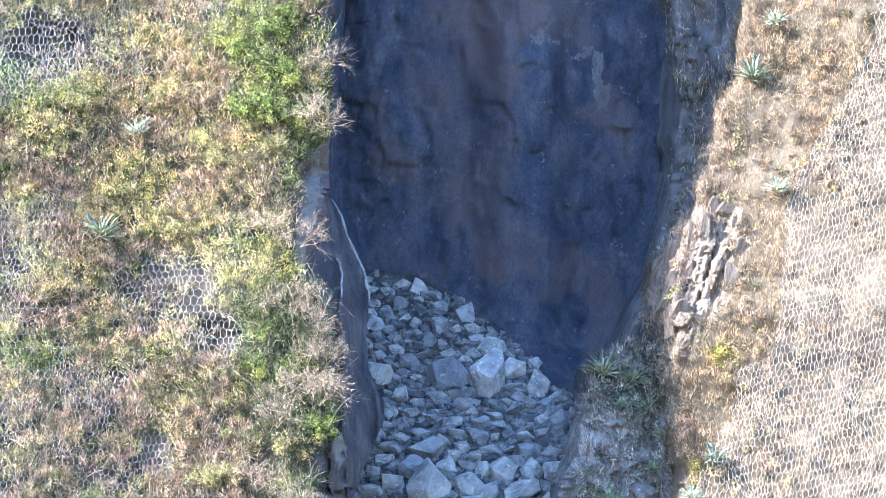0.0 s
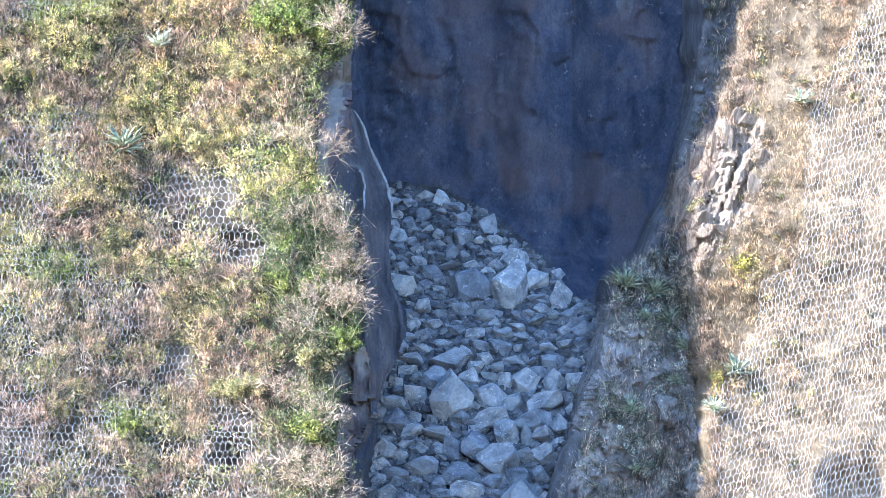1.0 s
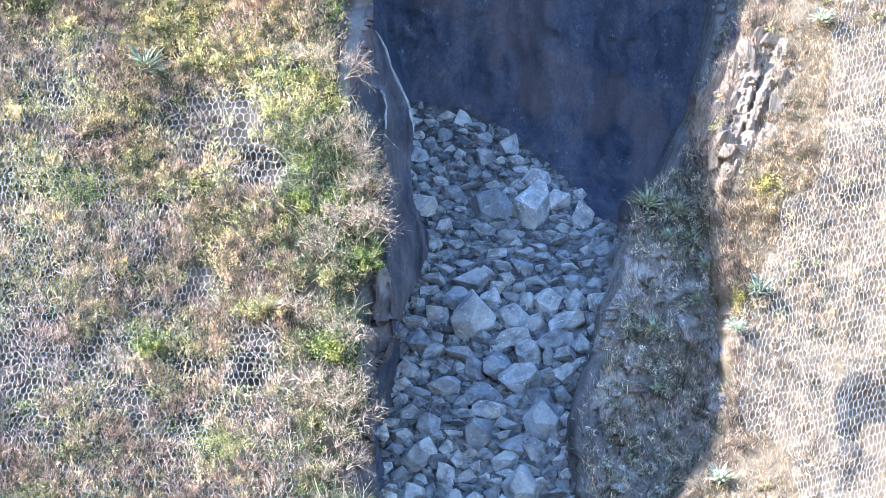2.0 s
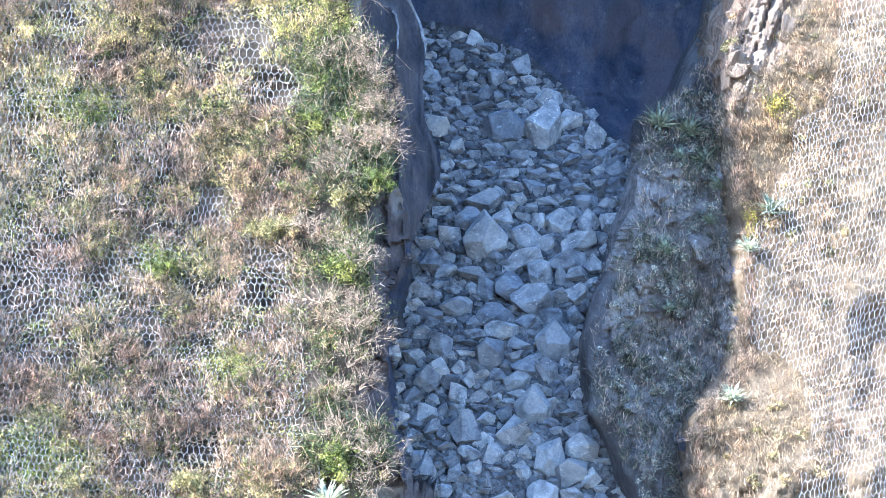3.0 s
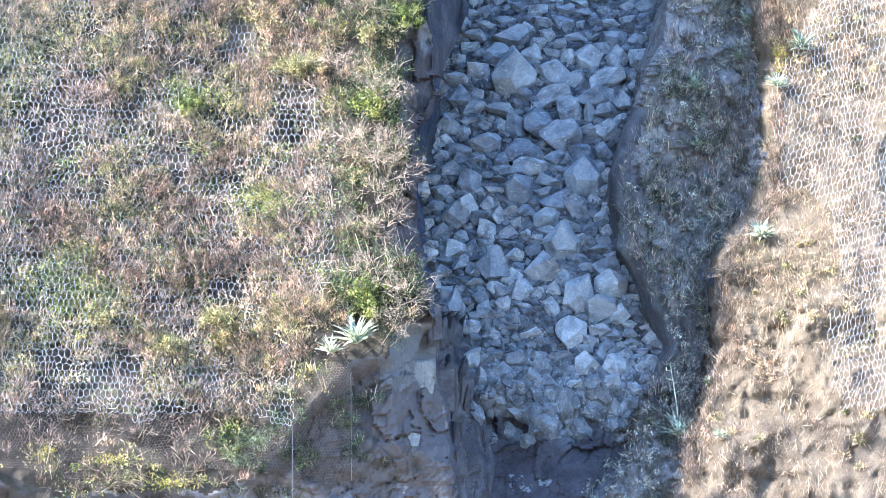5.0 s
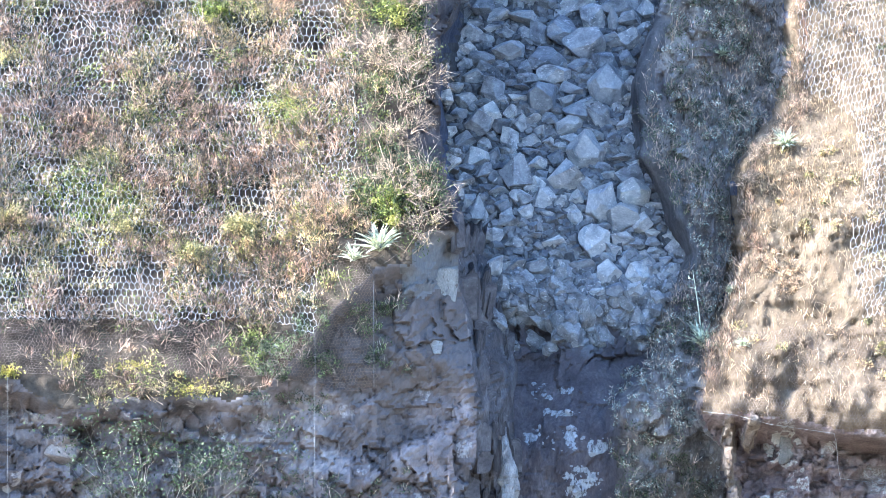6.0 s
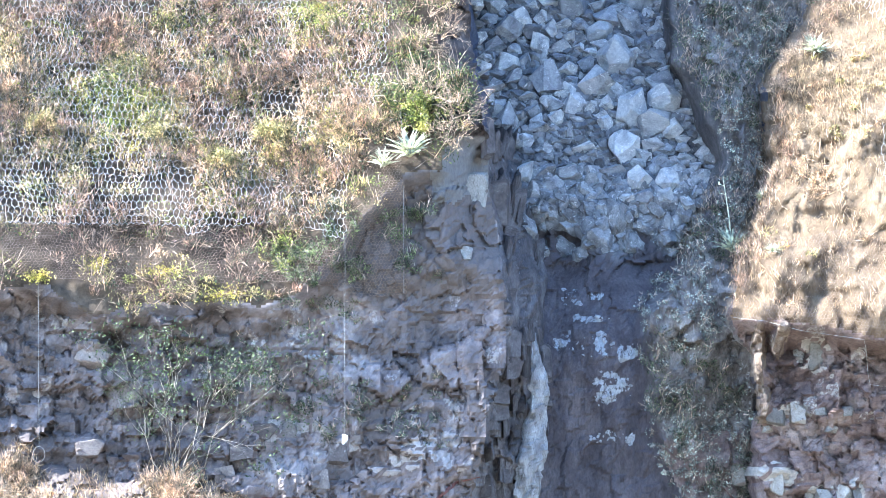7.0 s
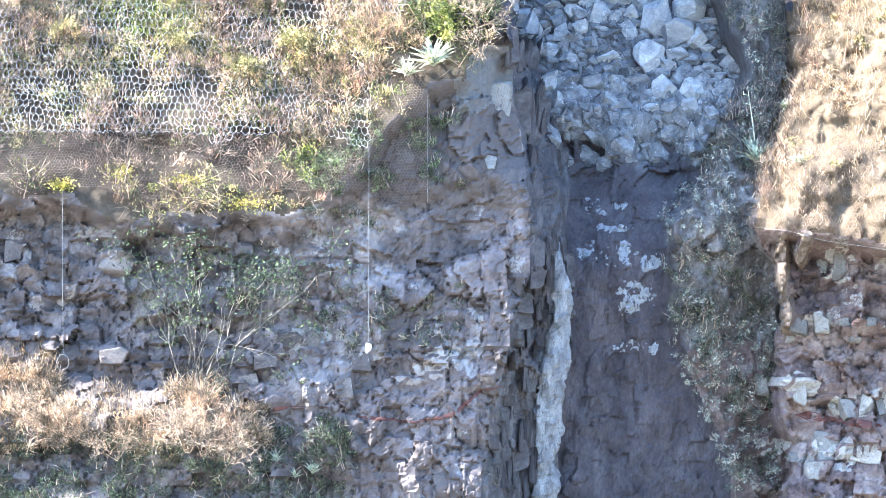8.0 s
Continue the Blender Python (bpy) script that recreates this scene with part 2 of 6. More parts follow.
def blocks(x, y, sx, sy, seed, tilt=0.5, crack=0.12, gap=1.2):
    """Jointed rock: each cell of a jittered grid has its own offset and lean, with a crack round it. About -1 to 1."""
    x, y = x / sx, y / sy
    ix, iy = np.floor(x).astype(np.int64), np.floor(y).astype(np.int64)
    near, second, value = np.full(x.shape, 9.0), np.full(x.shape, 9.0), np.zeros(x.shape)
    for i in (-1, 0, 1):
        for j in (-1, 0, 1):
            cx, cy = ix + i, iy + j
            px, py = cx + 0.5 + 0.8 * (lattice(cx, cy, 0 * cx, seed) - 0.5), cy + 0.5 + 0.8 * (lattice(cx, cy, 0 * cx, seed + 1) - 0.5)
            d = np.maximum(np.abs(x - px), np.abs(y - py)) * 0.85 + np.hypot(x - px, y - py) * 0.15
            v = 2 * lattice(cx, cy, 0 * cx, seed + 2) - 1 + tilt * (2 * lattice(cx, cy, 0 * cx, seed + 3) - 1) * (x - px) * 2 + tilt * (2 * lattice(cx, cy, 0 * cx, seed + 4) - 1) * (y - py) * 2
            nearer = d < near
            second = np.where(nearer, near, np.minimum(second, d))
            value = np.where(nearer, v, value)
            near = np.where(nearer, d, near)
    return value + gap * np.clip(1 - (second - near) / crack, 0, 1)


def smooth(lo, hi, x):
    k = np.clip((x - lo) / (hi - lo), 0, 1)
    return k * k * (3 - 2 * k)


def ellipses(a, b, spots):
    """1 inside any of the spots (a, b, half width, half height), fading at their rims."""
    k = np.zeros(np.shape(a))
    for x, z, rx, rz in spots:
        k = np.maximum(k, smooth(1.25, 0.7, np.hypot((a - x) / rx, (b - z) / rz)))
    return k


def warp(a, b):
    """Joints run crooked."""
    return (a + 0.35 * fbm(a * 0.8, b * 0.8, 77) + 0.05 * fbm(a * 4, b * 4, 76, 2), b + 0.3 * fbm(a * 0.8, b * 0.8, 78) + 0.05 * fbm(a * 4, b * 4, 75, 2))


def cell_value(x, y, sx, sy, seed):
    """0 to 1, the same all over one cell of blocks()."""
    x, y = x / sx, y / sy
    ix, iy = np.floor(x).astype(np.int64), np.floor(y).astype(np.int64)
    near, value = np.full(x.shape, 9.0), np.zeros(x.shape)
    for i in (-1, 0, 1):
        for j in (-1, 0, 1):
            cx, cy = ix + i, iy + j
            px, py = cx + 0.5 + 0.8 * (lattice(cx, cy, 0 * cx, seed) - 0.5), cy + 0.5 + 0.8 * (lattice(cx, cy, 0 * cx, seed + 1) - 0.5)
            d = np.maximum(np.abs(x - px), np.abs(y - py)) * 0.85 + np.hypot(x - px, y - py) * 0.15
            value = np.where(d < near, lattice(cx, cy, 0 * cx, seed + 9), value)
            near = np.minimum(near, d)
    return value


# ---------------------------------------------------------------- the shape of the cliff
# a and b: metres across and up on the cliff's elevation, drawn square to the line of sight; y: depth behind the lower cliff's face
def place(a, b, y):
    """The point of the world at a, b of the elevation and depth y."""
    dy, dz = math.cos(PITCH) - b / RANGE * math.sin(PITCH), math.sin(PITCH) + b / RANGE * math.cos(PITCH)
    k = (RANGE + y) / dy
    return np.stack([a / RANGE * k, y + 0 * a, EYE + k * dz], -1)


def line_up(points):
    """A line that climbs the cliff: a as a function of b."""
    p = sorted((b, a) for a, b in points)
    return lambda b: np.interp(b, [q[0] for q in p], [q[1] for q in p])


def line_across(points):
    """A line that runs across the cliff: b as a function of a."""
    p = sorted(points)
    return lambda a: np.interp(a, [q[0] for q in p], [q[1] for q in p])


# the netted buttress's edge, the foot of the gully's wall beside it, the outcrop's edge, the edge of the dry slope
edge_net = line_up([(-1.28, 13.61), (-1.35, 12.18), (-1.45, 10.75), (-1.49, 9.61), (-1.63, 8.75), (-1.98, 7.61), (-1.91, 6.47), (-1.55, 5.61), (-1.26, 4.33), (-1.20, 2.73), (-0.91, 2.01),
                    (-0.89, 0.87), (-1.34, -0.13), (-1.34, -1.70), (-1.27, -2.84), (-1.06, -4.27), (-0.84, -5.56), (-0.89, -5.94), (-0.59, -7.51), (-0.37, -9.80), (-0.39, -10.66), (-0.86, -11.80),
                    (-0.92, -13.23), (-1.20, -14.09), (-1.48, -15.52), (-1.41, -16.40)])
foot_net = line_up([(-1.14, 13.61), (-1.16, 9.33), (-0.70, 7.90), (-0.38, 6.61), (-0.44, 5.04), (-0.46, 5.44), (-0.40, 4.44), (0.11, 3.51), (-0.06, 2.66), (-0.60, 1.73), (-0.84, 0.30), (-1.11, -0.56),
                    (-1.11, -1.70), (-0.99, -2.99), (-0.63, -4.56), (-0.06, -5.70), (0.07, -6.00), (0.50, -8.29), (0.57, -10.94), (0.62, -12.37), (0.44, -14.65), (0.31, -16.40)])
edge_crop = line_up([(7.01, 13.63), (7.16, 9.34), (6.59, 6.77), (5.88, 5.05), (4.95, 4.34), (4.83, 3.59), (4.69, 2.59), (4.37, 1.30), (3.80, 0.01), (3.51, -0.84), (3.51, -1.99),
                     (3.73, -3.13), (4.23, -3.99), (4.77, -5.56), (4.64, -5.99), (3.79, -8.28), (2.85, -9.50), (3.22, -12.35), (4.66, -15.20), (4.81, -16.37)])
edge_dry = line_up([(9.29, 13.63), (8.87, 11.77), (8.44, 10.77), (8.01, 9.06), (7.56, 7.91), (7.02, 7.05), (6.85, 5.62), (7.16, 4.34), (7.23, 3.44), (7.37, 2.59), (7.51, 1.59),
                    (7.54, 0.30), (7.62, -0.84), (7.23, -2.13), (6.37, -3.27), (6.16, -4.56), (6.30, -5.56), (5.88, -6.75), (5.50, -7.99), (5.19, -9.49), (5.92, -10.48), (6.07, -12.34), (6.24, -16.37)])
lip_net = line_across([(-18.09, -8.81), (-13.80, -8.79), (-12.37, -8.71), (-10.94, -9.49), (-9.51, -9.34), (-8.08, -9.12), (-6.66, -9.33), (-5.80, -9.04), (-4.80, -7.96), (-3.95, -6.89), (-2.96, -5.95), (-1.53, -5.66), (-0.82, -4.66)])
edge_plants = line_up([(-1.71, 13.61), (-1.49, 11.90), (-1.56, 10.04), (-2.34, 9.32), (-2.34, 6.89), (-1.62, 5.75), (-1.24, 3.75), (-1.31, 4.44), (-1.27, 3.01), (-1.84, 2.23), (-1.84, 0.01), (-1.66, -1.13), (-2.20, -2.56),
                       (-1.41, -3.56), (-1.34, -4.70), (-2.06, -5.56), (-1.96, -5.24), (-1.65, -9.52)])
lip_dry = line_across([(5.15, -9.49), (7.22, -9.70), (8.65, -9.98), (11.51, -10.40)])
top_talus = line_across([(-1.13, 6.75), (-0.41, 6.61), (0.87, 6.44), (2.16, 5.83), (2.88, 5.19), (3.73, 4.48), (4.16, 3.76), (5.02, 3.48)])
END_TALUS = -6.5
COLUMNS = (7.66, 6.63, 1.14, 2.00)     # jointed rock that shows through the dry slope at its edge
RIBS = [(5.99, -10.55, 0.20, 0.86), (6.52, -10.05, 0.17, 0.49), (6.19, -11.77, 0.17, 0.43)]     # ribs of rock that catch the sun below the dry slope
HOLLOWS = [(-4.15, 4.96, 0.71, 0.60), (-8.64, 12.38, 1.29, 0.64), (11.4, -1.8, 1.15, 1.4), (-4.20, 0.01, 0.57, 0.57), (-9.52, -7.70, 0.86, 0.36), (-6.95, -7.62, 1.00, 0.40),
           (6.78, -5.82, 0.38, 0.42), (8.22, -7.11, 0.50, 0.52), (7.36, -7.11, 0.30, 0.32), (7.87, -8.26, 0.55, 0.36), (9.80, -6.56, 0.43, 0.43)]   # washed-out places behind the netting


def netted(a, b):
    """Depth of the netted slope, and of the cliff below its lip."""
    lip = lip_net(a)
    y = 0.45 * np.maximum(0, b - lip) + (0.9 - 0.45 * smooth(-6.6, -5.2, a) * smooth(-9.3, -8.0, b)) * smooth(0, 0.9, lip - b)
    ledge = b + 0.5 * fbm(a * 0.8, 0 * a, 204, 4)
    return y - 1.5 * smooth(-13.4, -15.0, ledge) * smooth(-6.6, -8.2, a)


def mound(a, b):
    """Hummocks of the overgrown slope."""
    return np.maximum(0, fbm(a * 1.0, b * 1.25, 58, 3))


def depth(a, b, rough=True):
    el, er, tr = edge_net(b), edge_dry(b), edge_crop(b)
    if rough:
        el = el + 0.2 * fbm(b * 0.9, 0 * b, 201, 3)
        tr = tr + 0.2 * fbm(b * 0.9, 0 * b, 202, 3)
        er = er + 0.4 * fbm(b * 1.1, 0.3 * a, 203, 4)
    fl = np.maximum(foot_net(b), el + 0.2)
    plane = 0.45 * np.maximum(b + 9.3, 0)
    y_net = netted(a, b)
    y_net = y_net + 1.3 * np.maximum(0, a - edge_plants(b)) * smooth(-9.0, -7.5, b)
    top = top_talus(a)
    inside = np.clip(b, END_TALUS, top)
    y_gully = 6.2 + 0.72 * (inside - END_TALUS) + 0.024 * (inside - END_TALUS) ** 2 + 0.3 * smooth(0, 1.0, b - top) + 0.10 * np.maximum(b - top, 0) + 0.4 * smooth(0, 1.2, END_TALUS - b) - 2.6 * smooth(-7.0, -11.0, b)
    y_gully = y_gully + 3.0 * smooth(3.0, 5.2, a) * smooth(-0.5, 2.5, b - top)
    y_crop = plane + 0.55 * (a - el) + 0.5 + 0.5 * smooth(-9, -11, b)
    below = smooth(0.0, 0.5, lip_dry(a) - b)
    y_dry = plane + 0.37 * (er - el) - (0.45 - 0.3 * below) * (a - er) + 0.55 * below
    if rough:
        hollow = 0
        ra, rb = a + 0.5 * fbm(a * 1.7, b * 1.7, 251, 4), b + 0.5 * fbm(a * 1.7, b * 1.7, 252, 4)
        for x, z, rx, rz in HOLLOWS:
            deep = 1.0 if rx > 0.56 else 0.13
            hollow = np.maximum(hollow, deep * smooth(1.25, 0.45, np.hypot((ra - x) / rx, (rb - z) / rz)))
        soil = 0.8 * hollow + 0.35 * fbm(a * 0.5, b * 0.5, 3) + 0.12 * fbm(a * 2.2, b * 2.2, 9, 3) - 0.7 * mound(a, b) * smooth(0.0, 0.8, b - lip_net(a))
        wa, wb = warp(a, b)
        broken = smooth(-5.0, -7.5, a) + smooth(5.0, 7.0, a)
        upright = (1 - np.clip(broken, 0, 1)) * smooth(-9.5, -10.5, b)
        cliff = 0.22 * blocks(wa, wb, 1.3, 1.3, 21, 0.5, 0.03, 0.4) + 0.16 * upright * blocks(wa + 0.1 * b, wb, 0.5, 1.3, 23, 0.6, 0.07, 0.8) + (0.055 + 0.085 * broken) * blocks(wa, wb, 0.5, 0.42, 31, 0.9, 0.09, 0.8) + 0.035 * blocks(wa, wb, 0.2, 0.24, 33, 0.9, 0.12, 0.6) + 0.3 * broken * fbm(a * 0.25, b * 1.7, 43, 3) + 0.5 * fbm(a * 0.35, b * 0.6, 41) + 0.05 * fbm(a * 3, b * 3, 42, 3)
        y_net = y_net + 0.7 * soil + cliff * np.maximum(smooth(0, 0.5, lip_net(a) - b), 0.8 * smooth(0, 0.3, a - edge_plants(b)))
        wall = 0.05 * blocks(wa, wb, 1.1, 1.9, 51, 0.6, 0.3, 0.0) + 0.04 * blocks(wa, wb, 0.4, 0.5, 61, 1.0, 0.2, 0.0) + 0.8 * fbm(a * 0.4, b * 0.14, 71, 3) + 0.17 * fbm(a * 2.0, b * 0.8, 72, 6)
        talus = 0.35 * fbm(a * 0.7, b * 0.7, 81)
        on_talus = smooth(0.5, -0.2, b - top) * smooth(END_TALUS - 0.8, END_TALUS + 0.4, b)
        bedrock = smooth(0.3, -0.3, b - END_TALUS) * smooth(END_TALUS - 2.3, END_TALUS - 1.5, b)
        wall = wall + bedrock * (0.22 * blocks(wa, wb, 0.75, 0.9, 207, 1.0, 0.1, 0.5) + 0.08 * blocks(wa, wb, 0.3, 0.36, 208, 1.0, 0.12, 0.4))
        wall = wall + smooth(-8.0, -9.5, b) * (0.04 * blocks(wa, wb, 0.4, 0.5, 221, 0.8, 0.06, 0) + 0.10 * fbm(a * 3.5, b * 2.0, 222, 4))
        y_gully = y_gully + wall * (1 - on_talus) + talus * on_talus
        crop = 0.14 * blocks(wa, wb, 0.5, 0.6, 91, 0.9, 0.06, 0.25) + 0.06 * blocks(wa, wb, 0.2, 0.24, 94, 0.9, 0.08, 0.2) + 0.5 * fbm(a * 0.6, b * 0.5, 92) + 0.18 * fbm(a * 2.5, b * 2.0, 93, 4)
        y_crop = y_crop + crop * (1 - 0.85 * smooth(0.75, 0.35, a - tr) * smooth(1.0, 0.0, b) * smooth(-6.4, -5.4, b))
        columns = smooth(1.3, 0.7, np.hypot((a - COLUMNS[0] - 0.3 * (b - COLUMNS[1])) / COLUMNS[2], (b - COLUMNS[1]) / COLUMNS[3]))
        y_dry = y_dry + 0.9 * hollow + 0.45 * fbm(a * 0.5, b * 0.35, 95) + 0.07 * fbm(a * 2.6, b * 1.2, 96, 4) + columns * (-0.1 + 0.55 * fbm((a - 0.3 * b) * 4.2, b * 0.45, 97, 3) + 0.13 * blocks(a - 0.3 * b + 0.1 * fbm(a * 2, b * 2, 212, 2), b, 0.34, 0.6, 224, 0.6, 0.1, 0.4) + 0.04 * blocks(wa, wb, 0.22, 0.3, 98, 1.0, 0.1, 0.5)) - 0.8 * ellipses(a, b, RIBS) + below * cliff * 1.3
        gouge = smooth(-3.6, -5.2, b) * (1 - below)
        y_dry = y_dry + gouge * (0.3 * fbm(a * 1.2, b * 0.5, 98, 4) + 0.35 * fbm(a * 1.3, b * 1.1, 105, 4) + 0.22 * fbm(a * 3.2, b * 2.0, 99, 5) + 0.07 * blocks(wa, wb, 0.6, 0.5, 106, 1.0, 0.15, 0.4))
    y = y_net + (y_gully - y_net) * np.clip((a - el) / (fl - el), 0, 1) ** 0.7
    if rough:
        y = y + 0.5 * (fbm(a * 1.6, b * 0.5, 101, 4) + 0.7 * cliff + 1.5 * fbm(a * 5.0, b * 0.9, 103, 5)) * 4 * np.clip((a - el) / (fl - el), 0, 1) * np.clip((fl - a) / (fl - el), 0, 1)
    y = y + (y_crop - y) * smooth(-0.05, 0.4, a - tr)
    sheer = smooth(-1.5, -3.0, b)
    y = y + (y_dry - 0.7 * sheer - y) * smooth(-0.45 + 0.3 * sheer, 0.3 - 0.22 * sheer, a - er)
    return y


# a pale dyke stands out of the lower gully's wall
dyke = line_up([(0.29, -10.2), (0.39, -11.5), (0.33, -12.7), (0.15, -13.7), (0.07, -14.8), (0.04, -16.0), (-0.02, -17.4)])


def on_cliff(a, b, out=0.0, rough=True):
    """The point on the cliff's surface at a, b, or that far out of it."""
    a, b = np.asarray(a, float), np.asarray(b, float)
    return place(a, b, depth(a, b, rough) - out)


# ---------------------------------------------------------------- mesh helpers
def mesh_of(name, verts, faces, mat, shade=False):
    me = bpy.data.meshes.new(name)
    me.from_pydata([tuple(v) for v in verts] if not isinstance(verts, np.ndarray) else verts.tolist(), [], faces if not isinstance(faces, np.ndarray) else faces.tolist())
    me.materials.append(mat)
    if shade:
        me.polygons.foreach_set("use_smooth", np.ones(len(me.polygons), bool))
    me.update()
    return me


def part(name, me, parent, label="", basis=None):
    ob = new(name, me)
    ob.parent = parent
    if basis is not None:
        ob.matrix_basis = basis
    if label:
        ob["label"] = label
    return ob


def empty(name, m, label, category, group=""):
    ob = new(name)
    ob.empty_display_size = 0.2
    ob.matrix_basis = m
    return tagged(ob, label, category, group)


def tubes(p, q, r0, r1, sides=3):
    """Tapered rods from points p to points q, as vertices and quads."""
    p, q = np.asarray(p, float), np.asarray(q, float)
    n = len(p)
    r0, r1 = np.broadcast_to(np.asarray(r0, float), n)[:, None], np.broadcast_to(np.asarray(r1, float), n)[:, None]
    d = q - p
    d /= np.maximum(np.linalg.norm(d, axis=1, keepdims=True), 1e-6)
    ref = np.where(np.abs(d[:, 2:3]) > 0.9, np.array([[1.0, 0, 0]]), np.array([[0, 0, 1.0]]))
    u = np.cross(d, ref)
    u /= np.linalg.norm(u, axis=1, keepdims=True)
    w = np.cross(d, u)
    rings = []
    for base, r in ((p, r0), (q, r1)):
        for k in range(sides):
            g = 2 * math.pi * k / sides
            rings.append(base + r * (math.cos(g) * u + math.sin(g) * w))
    v = np.stack(rings, 1).reshape(-1, 3)
    first = np.arange(n)[:, None] * 2 * sides
    f = [np.concatenate([first + k, first + (k + 1) % sides, first + sides + (k + 1) % sides, first + sides + k], 1) for k in range(sides)]
    return v, np.concatenate(f)


def leaves(c, size, up, rng, slim=0.5, lift=0.6, along=None):
    """Small pointed leaves at points c, each a folded diamond, turned at random but leaning towards up."""
    n = len(c)
    d = rng.normal(size=(n, 3)) + lift * np.asarray(up) if along is None else along + 0.32 * rng.normal(size=(n, 3))
    d /= np.linalg.norm(d, axis=1, keepdims=True)
    s = np.cross(d, rng.normal(size=(n, 3)))
    s /= np.linalg.norm(s, axis=1, keepdims=True)
    k = np.cross(d, s)
    size = np.broadcast_to(np.asarray(size, float), n)[:, None]
    a, b = c - d * size * 0.5, c + d * size * 0.5
    l, r = c + s * size * slim * 0.5 + k * size * 0.12, c - s * size * slim * 0.5 + k * size * 0.12
    v = np.stack([a, l, b, r], 1).reshape(-1, 3)
    i = np.arange(n)[:, None] * 4
    return v, np.concatenate([np.concatenate([i, i + 1, i + 2], 1), np.concatenate([i, i + 2, i + 3], 1)])


def join(pieces):
    vs, fs, k = [], [], 0
    for v, f in pieces:
        vs.append(v)
        fs.append(f + k)
        k += len(v)
    return np.concatenate(vs), np.concatenate(fs)


def cut_rock(seed, cuts=13, boxy=False, bevel=0.012, worn=0.0):
    """A chunky block: the solid between a dozen planes, as a stone breaks. About 1 across."""
    rng = np.random.default_rng(seed)
    k = np.arange(cuts) + 0.5
    up, turn = 1 - 2 * k / cuts, k * 2.39996
    n = np.stack([np.sqrt(1 - up * up) * np.cos(turn), np.sqrt(1 - up * up) * np.sin(turn), up], 1) + rng.normal(size=(cuts, 3)) * 0.28
    d = rng.uniform(0.36, 0.48, cuts)
    if boxy:
        n = np.concatenate([np.eye(3), -np.eye(3), n[::2]]) + np.concatenate([rng.normal(size=(6, 3)) * 0.14, np.zeros((len(n[::2]), 3))])
        d = np.concatenate([rng.uniform(0.36, 0.5, 6), rng.uniform(0.5, 0.66, len(d[::2]))])
    n /= np.linalg.norm(n, axis=1, keepdims=True)
    corners = []
    for i in range(len(n)):
        for j in range(i):
            for l in range(j):
                m = np.array([n[i], n[j], n[l]])
                if abs(np.linalg.det(m)) > 0.02:
                    p = np.linalg.solve(m, np.array([d[i], d[j], d[l]]))
                    if np.all(n @ p < d + 1e-6) and np.linalg.norm(p) < 0.85:
                        corners.append(p)
    bm = bmesh.new()
    for p in corners:
        bm.verts.new(p)
    bmesh.ops.remove_doubles(bm, verts=bm.verts, dist=0.02)
    made = bmesh.ops.convex_hull(bm, input=bm.verts)
    bmesh.ops.delete(bm, geom=list({g for g in made["geom_interior"] + made["geom_unused"] if isinstance(g, bmesh.types.BMVert)}), context="VERTS")
    bmesh.ops.dissolve_limit(bm, angle_limit=radians(6), verts=bm.verts, edges=bm.edges)
    if bevel:
        bmesh.ops.bevel(bm, geom=list(bm.edges), offset=bevel, segments=1, affect="EDGES", clamp_overlap=True)
    bmesh.ops.triangulate(bm, faces=bm.faces)
    if worn:
        bmesh.ops.subdivide_edges(bm, edges=[e for e in bm.edges if e.calc_length() > 0.14], cuts=1)
        bmesh.ops.triangulate(bm, faces=bm.faces)
        for v in bm.verts:
            v.co *= 1 + worn * (noise.noise(v.co * 3.1 + Vector((seed * 1.7, 0, 0))) + 0.6 * noise.noise(v.co * 8 + Vector((0, seed * 1.3, 0))))
    bm.verts.index_update()
    return bm


def rock_mesh(name, mat, seed, **more):
    bm = cut_rock(seed, **more)
    me = bpy.data.meshes.new(name)
    bm.to_mesh(me)
    bm.free()
    me.materials.append(mat)
    return me


def rock_arrays(seed, **more):
    bm = cut_rock(seed, **more)
    bm.verts.ensure_lookup_table()
    v = np.array([q.co[:] for q in bm.verts])
    f = np.array([[q.index for q in g.verts] for g in bm.faces])
    bm.free()
    return v, f


def turned(rng):
    return Euler(rng.uniform(0, 6.28, 3)).to_matrix().to_4x4()


def stone_pose(p, w, h, d, rng, spin=0.5):
    """A pose for a stone about w wide, h high, d deep at p, leaning at random."""
    r = Euler((rng.normal() * spin, rng.normal() * spin, rng.normal() * spin)).to_matrix().to_4x4()
    return Matrix.Translation(p) @ r @ Matrix.Diagonal((w, d, h, 1))

# ---------------------------------------------------------------- the cliff and the slopes
STEP = 0.063
ga, gb = np.meshgrid(np.arange(-15.0, 14.0, STEP), np.arange(-17.6, 15.2, STEP))
gy = depth(ga, gb)
steep = smooth(1.2, 5.0, np.abs(np.gradient(gy, STEP, axis=1)))
gw = steep * 0.4 * fbm(gy * 0.35, gb * 0.45, 206, 3)
surface = place(ga + gw, gb, gy)
ca, cb = ga[:-1, :-1] + STEP / 2, gb[:-1, :-1] + STEP / 2
cel, cfl, ctr, cer = edge_net(cb), foot_net(cb), edge_crop(cb), edge_dry(cb)
wav = 0.25 * fbm(ca * 1.5, cb * 1.5, 5, 4)
slope_zone = (ca < cel) & (cb + wav > lip_net(ca))
slope_zone &= ca < edge_plants(cb) + 0.4 * wav
flank_zone = (ca < cel) & ~slope_zone & (ca > edge_plants(cb) - 0.3) & (cb > -6.6 + 3 * wav)
cliff_zone = (ca < cel) & ~slope_zone & ~flank_zone
